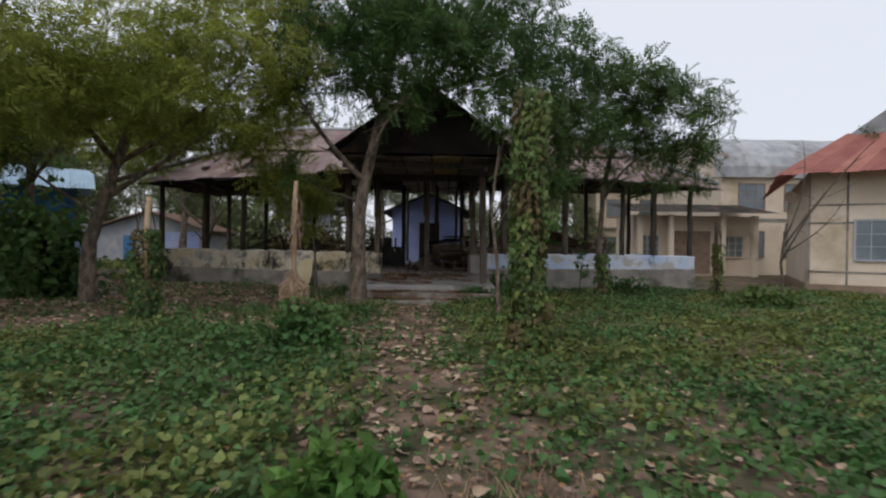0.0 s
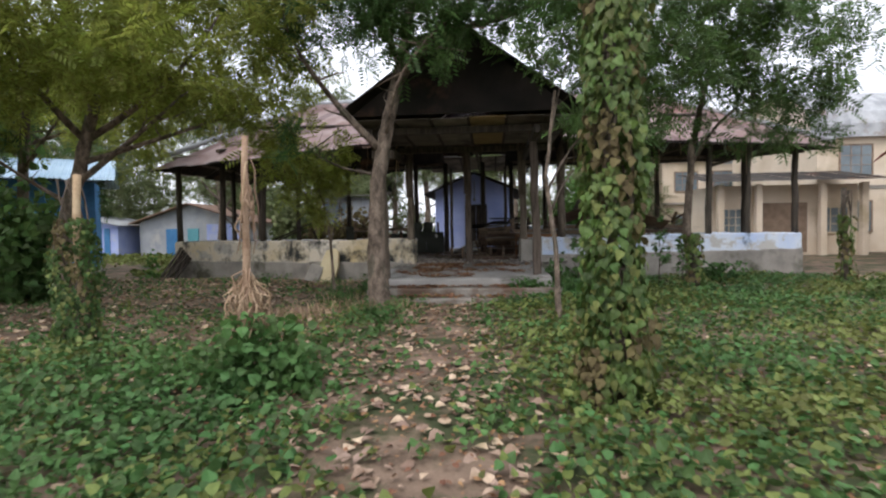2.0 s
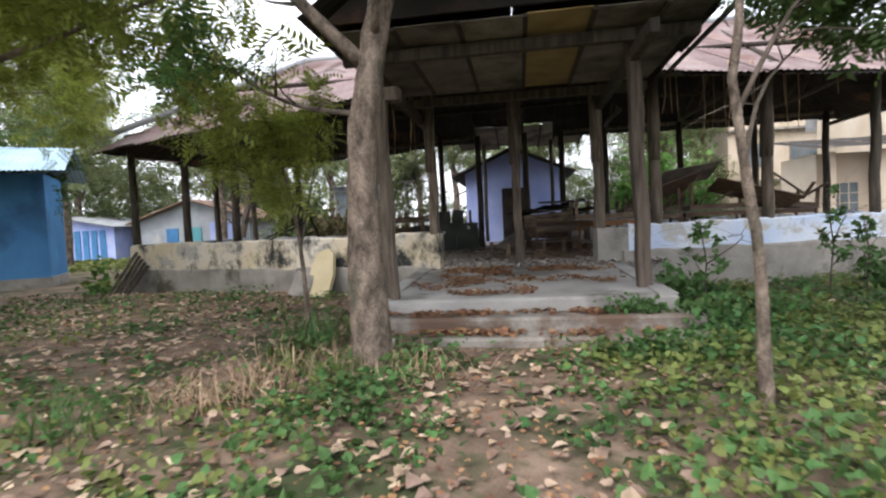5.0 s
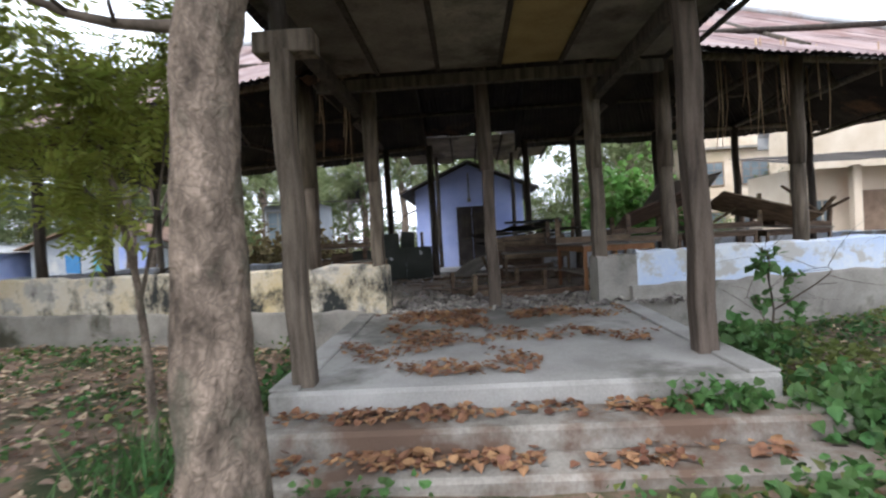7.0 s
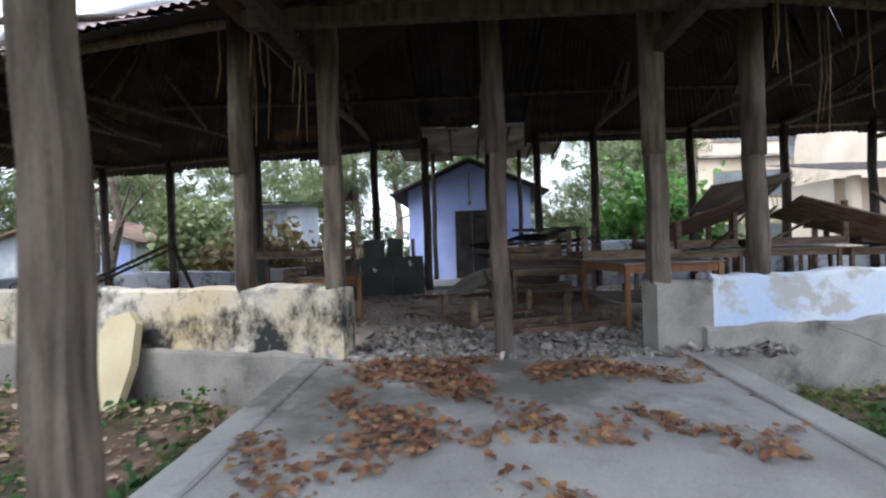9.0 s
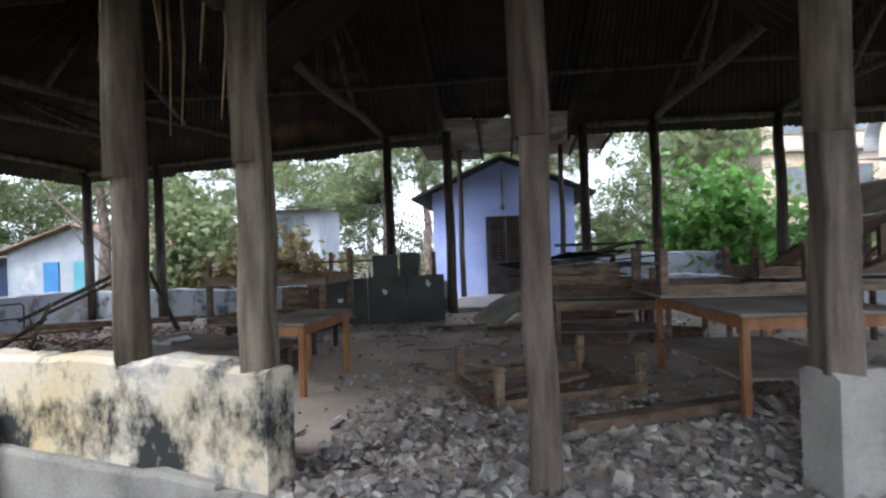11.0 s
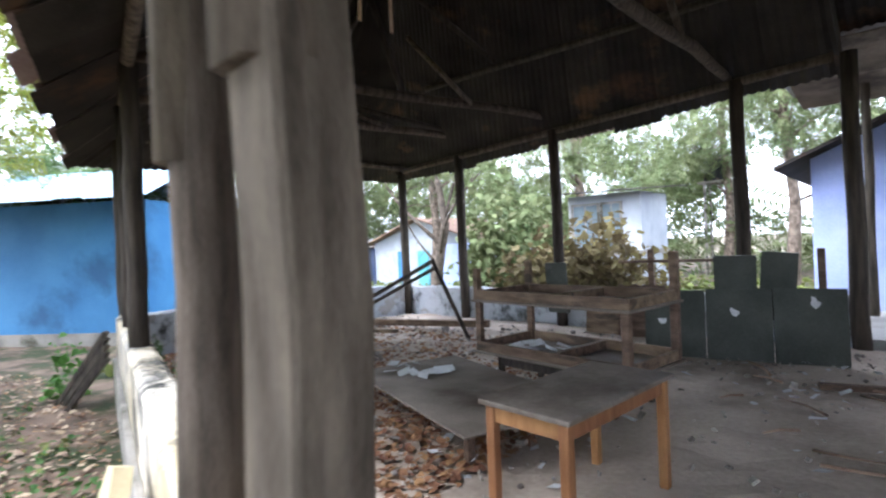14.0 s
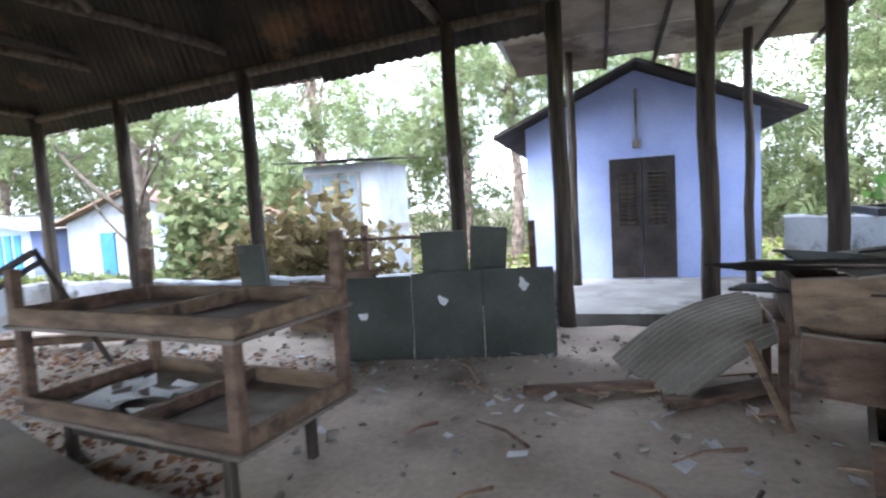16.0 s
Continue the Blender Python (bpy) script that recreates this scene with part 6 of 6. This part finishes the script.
def cream_house():
    h = thing("cream_house", pose(14.6, 20.0, 0, rz=-30), "cream house with brown bands and a red iron roof", "house")
    part("wall", boxes((0, 12, 0, 9, 0.3, 4.7)), M["cream"], h)
    part("plinth", boxes((-0.05, 12, -0.05, 9, -0.1, 0.3)), M["brown_band"], h, "dark brown plinth")
    for z in (0.75, 2.65, 3.35):
        part("band", boxes((-0.02, 12, -0.02, 0.0, z, z + 0.07)), M["cement"], h)
    for x in (0.0, 1.2, 3.6, 6.0):
        part("band", boxes((x, x + 0.07, -0.018, 0.0, 0.3, 4.7)), M["cement"], h)
    window(h, 1.5, 2.4, 1.3, 2.75, 0.0, 1, frame="white")
    window(h, 5.0, 6.0, 1.3, 2.75, 0.0, 1, frame="white")
    for x in (0.45,):
        bm = bmesh.new()
        bmesh.ops.create_cone(bm, segments=16, radius1=0.22, radius2=0.22, depth=0.04, cap_ends=True, matrix=Matrix.Translation((-0.6, 0.0, 3.75)) @ Matrix.Rotation(radians(90), 4, "X"))
        part("vent", bm, M["brown_band"], h)
    roof_plane(h, (-1.1, -1.0, 4.55), (13, -1.0, 4.55), (1.6, 2.6, 6.6), (12, 2.6, 6.6), M["iron_red"], seed=31)
    roof_plane(h, (-1.1, 10, 4.55), (-1.1, -1.0, 4.55), (1.6, 6.4, 6.6), (1.6, 2.6, 6.6), M["iron_red"], seed=32)
    bm = bmesh.new()
    vs = [bm.verts.new(p) for p in ((1.6, 2.4, 6.5), (9.6, 2.4, 6.5), (5.6, 2.4, 9.6))]
    v2 = [bm.verts.new(v.co + Vector((0, 4.0, 0))) for v in vs]
    bm.faces.new(vs)
    bm.faces.new(v2[::-1])
    for i in range(3):
        bm.faces.new((vs[i], v2[i], v2[(i + 1) % 3], vs[(i + 1) % 3]))
    bmesh.ops.recalc_face_normals(bm, faces=bm.faces)
    part("gable", bm, M["iron_grey"], h, "grey boarded gable")


cream_house()


def hall_building():
    """Larger cream building with a curved sheet roof."""
    h = thing("large_cream_building", pose(18.3, 33.0, 0), "large cream building with a curved grey sheet roof", "building")
    part("wall", boxes((0, 26, 0, 10, -0.1, 6.6)), M["cream"], h)
    n = 14
    arch = [(5.0 - 5.0 * math.cos(math.pi * i / n), 6.6 + 2.9 * math.sin(math.pi * i / n)) for i in range(n + 1)]
    gv = [(e, y, z) for e in (0.0, 0.3) for y, z in arch]
    gf = [tuple(range(n + 1)), tuple(range(2 * n + 1, n, -1))] + [(i, i + 1, i + n + 2, i + n + 1) for i in range(n)]
    raw("gable", gv, gf, M["cream"], h)
    for k in range(13):
        v, f = [], []
        for i in range(n + 1):
            a = math.pi * (i / n * 1.06 - 0.03)
            y, z = 5.0 - 5.35 * math.cos(a), 6.6 + 3.1 * math.sin(a) + 0.02 * (k % 2)
            v += [(-0.5 + 2.05 * k, y, z), (1.6 + 2.05 * k, y, z)]
        for i in range(n):
            f.append((2 * i, 2 * i + 1, 2 * i + 3, 2 * i + 2))
        r = raw("curved_sheet", v, f, M["iron_grey"], h)
        r.modifiers.new("thickness", "SOLIDIFY").thickness = 0.06
    part("band", boxes((-0.04, 26, -0.04, 0.0, 3.5, 3.7)), M["cement"], h)
    for x in (1.2, 4.2, 7.2, 10.2, 13.5, 16.5):
        for z in (1.2, 4.3):
            window(h, x, x + 1.6, z, z + 1.6, 0.0, 2, "glass", "brown_band")
    fb = thing("far_cream_block", pose(14.2, 46.0, 0), "far cream three-storey building with dark windows", "building")
    part("wall", boxes((0, 13, 0, 8, -0.1, 10.5)), M["cream"], fb)
    part("roof", boxes((-0.4, 13.4, -0.5, 8.4, 10.5, 10.75), bevel=0.03), M["cement"], fb)
    for z in (3.4, 6.9):
        part("ledge", boxes((-0.1, 13.1, -0.35, 0.0, z, z + 0.15)), M["cement"], fb)
    for x in (1.0, 4.0, 7.0, 10.0):
        for z in (1.1, 4.5, 8.0):
            window(fb, x, x + 1.7, z, z + 1.5, 0.0, 2, "glass", "brown_band")
    pr = thing("porch_building", pose(11.5, 29.5, 0), "cream porch with a flat sheet roof and pillars", "building")
    part("wall", boxes((0, 7, 0.6, 3.4, -0.1, 3.6)), M["cream"], pr)
    part("doorway", boxes((2.2, 4.6, 0.55, 0.6, 0.2, 2.7)), M["brown_band"], pr, "dark doorway")
    for x in (0.0, 1.8, 4.8, 6.7):
        part("pillar", boxes((x, x + 0.3, -0.2, 0.1, -0.1, 3.6), bevel=0.02), M["cream"], pr)
    roof_plane(pr, (-0.8, -0.8, 3.7), (7.8, -0.8, 3.7), (-0.8, 3.4, 4.5), (7.8, 3.4, 4.5), M["iron_dark"], seed=41)
    window(pr, 0.5, 1.5, 1.2, 2.4, 0.6, 2, "glass", "cream")
    window(pr, 5.3, 6.5, 1.2, 2.4, 0.6, 2, "glass", "cream")


hall_building()


def blue_building():
    h = thing("blue_building", pose(-15.5, 21.8, 0, rz=35), "deep blue building with a pale blue sheet roof", "building")
    part("wall", boxes((-12, 0, 0, 2.6, 0.35, 3.7)), M["deep_blue"], h)
    part("plinth", boxes((-12, 0.04, -0.04, 2.6, -0.1, 0.35)), M["cement"], h, "pale cement plinth")
    roof_plane(h, (-12.5, -0.9, 3.7), (0.7, -0.9, 3.7), (-12.5, 1.3, 4.7), (0.7, 1.3, 4.7), M["iron_blue"], seed=51)
    roof_plane(h, (0.7, 3.5, 3.7), (-12.5, 3.5, 3.7), (0.7, 1.3, 4.7), (-12.5, 1.3, 4.7), M["iron_blue"], seed=52)


blue_building()


def west_houses():
    a = gable_house("white_house", -24.6, -17.0, 37, 42, -0.1, 2.5, 3.7, 0.5, M["white"], M["terracotta"], "low whitewashed house with an old tiled roof", "house")
    part("door", boxes((-22.6, -21.8, 36.93, 37.0, 0, 2.0)), M["deep_blue"], a)
    part("door", boxes((-21.0, -20.2, 36.93, 37.0, 0, 2.0)), M["teal"], a)
    part("panel", boxes((-19.6, -17.2, 36.95, 37.0, 0, 2.3)), M["shed_blue"], a)
    b = gable_house("blue_house", -33, -25.5, 36, 41, -0.1, 2.3, 3.0, 0.5, M["shed_blue"], M["iron_grey"], "low blue house with a sheet roof", "house")
    for k in range(6):
        part("shutter", boxes((-29.5 + k * 0.6, -29.1 + k * 0.6, 35.94, 36.0, 0.1, 2.1)), M["deep_blue"], b)
    c = thing("hut", pose(-10.3, 34.0, 0.4), "small pale hut with a flat sheet roof and windows", "hut")
    part("wall", boxes((0, 2.6, 0, 2.4, -0.45, 3.35)), M["white"], c)
    part("band", boxes((-0.05, 2.65, -0.05, 2.45, 1.25, 1.4)), M["cement"], c)
    window(c, 0.2, 1.1, 1.5, 3.0, 0.0, 1, "glass", "cement")
    window(c, 1.3, 1.9, 1.5, 3.0, 0.0, 1, "glass", "cement")
    roof_plane(c, (-0.7, -0.7, 3.45), (3.2, -0.7, 3.35), (-0.7, 3.0, 3.75), (3.2, 3.0, 3.65), M["iron_dark"], seed=61)
    t = thing("water_tank", pose(-8.6, 47.0, 0), "black water tank on a thin stand", "water tank")
    for x in (-0.5, 0.5):
        for y in (-0.5, 0.5):
            part("leg", boxes((x - 0.06, x + 0.06, y - 0.06, y + 0.06, -0.1, 4.9)), M["cement"], t)
    part("platform", boxes((-0.8, 0.8, -0.8, 0.8, 4.9, 5.0)), M["cement"], t)
    bm = bmesh.new()
    tube(bm, [(0, 0, z) for z in (5.0, 5.1, 5.5, 5.55, 6.0, 6.05, 6.3, 6.45)], [0.62, 0.65, 0.65, 0.62, 0.65, 0.6, 0.35, 0.2], 20)
    part("tank", bm, M["black"], t)


west_houses()


# ---- far woods ----
def woods():
    rng = np.random.default_rng(77)
    pl, sz = [], []
    while len(pl) < 26000:
        a = rng.uniform(-1.35, 1.2)
        r = rng.uniform(44, 66)
        x, y = r * math.sin(a) - 2, r * math.cos(a) + 2
        z = rng.uniform(0, 15)
        d = noise.noise(Vector((a * 9, z * 0.25, r * 0.06))) + 0.45 * noise.noise(Vector((a * 30, z * 0.8, 7)))
        if rng.uniform() > 0.55 + 1.5 * d - 0.05 * z or a > 0.32 and z > 6:
            continue
        pl.append((x, y, z))
        sz.append(rng.uniform(0.7, 1.5))
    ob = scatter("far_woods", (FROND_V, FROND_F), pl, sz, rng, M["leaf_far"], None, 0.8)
    tagged(ob, "hazy far woods round the grounds", "woods", kind="stuff")
    rng = np.random.default_rng(78)
    n = 9000
    xs, ys = rng.uniform(-32, 14, n), rng.uniform(26.6, 44, n)
    keep = [(x, y, ground_z(x, y) + rng.uniform(0, 0.25)) for x, y in zip(xs, ys) if not (-3 < x < 2 and y < 35)] + [(x, y, ground_z(x, y) + rng.uniform(0, 0.2)) for x, y in zip(rng.uniform(-30, -11.2, 5000), rng.uniform(20, 36, 5000)) if not (y < 30 and x < -12.8 and y > 19 and x < -13 + (y - 20) * -0.3)]
    ob = scatter("back_grass", (BROAD_V, BROAD_F), keep, rng.uniform(0.12, 0.32, len(keep)), rng, M["weed_pale"], None, 0.6)
    tagged(ob, "yellowish grass and weeds behind the hall", "grass", kind="stuff")


woods()
tree("bare_tree", (-14.2, 31.0, 0), [(-14.2, 31, -0.1), (-14.0, 31, 1.5), (-13.6, 31, 3.0), (-13.9, 31, 4.6)], 0.2,
     [(0.4, (-11.5, 30.5, 4.6), 0.08), (0.5, (-16.5, 30.5, 5.2), 0.09), (0.7, (-12.4, 31, 6.0), 0.07), (0.8, (-15.5, 31.5, 6.6), 0.06), (0.35, (-15.8, 31, 3.6), 0.05)],
     [((-13.5, 31, 5.6), (2.6, 1.6, 1.0)), ((-16.0, 31, 5.4), (1.5, 1.2, 0.8))], "leaf_far", "spreading dark-limbed tree beyond the hall", 420, 0.4, 90, bark="twig")
tree("bare_shrub", (10.6, 15.5, 0), [(10.6, 15.5, -0.1), (10.5, 15.5, 1.2), (10.6, 15.4, 2.4)], 0.05,
     [(0.5, (12.6, 15.2, 4.4), 0.03), (0.7, (13.2, 15.0, 5.2), 0.03), (0.8, (10.9, 15.2, 4.9), 0.025), (0.6, (12.2, 15.3, 3.0), 0.025)],
     [((13.0, 15.0, 5.2), (0.4, 0.3, 0.2))], "leaf_mid", "nearly bare shrub with thin twigs", 24, 0.2, 91, bark="twig")
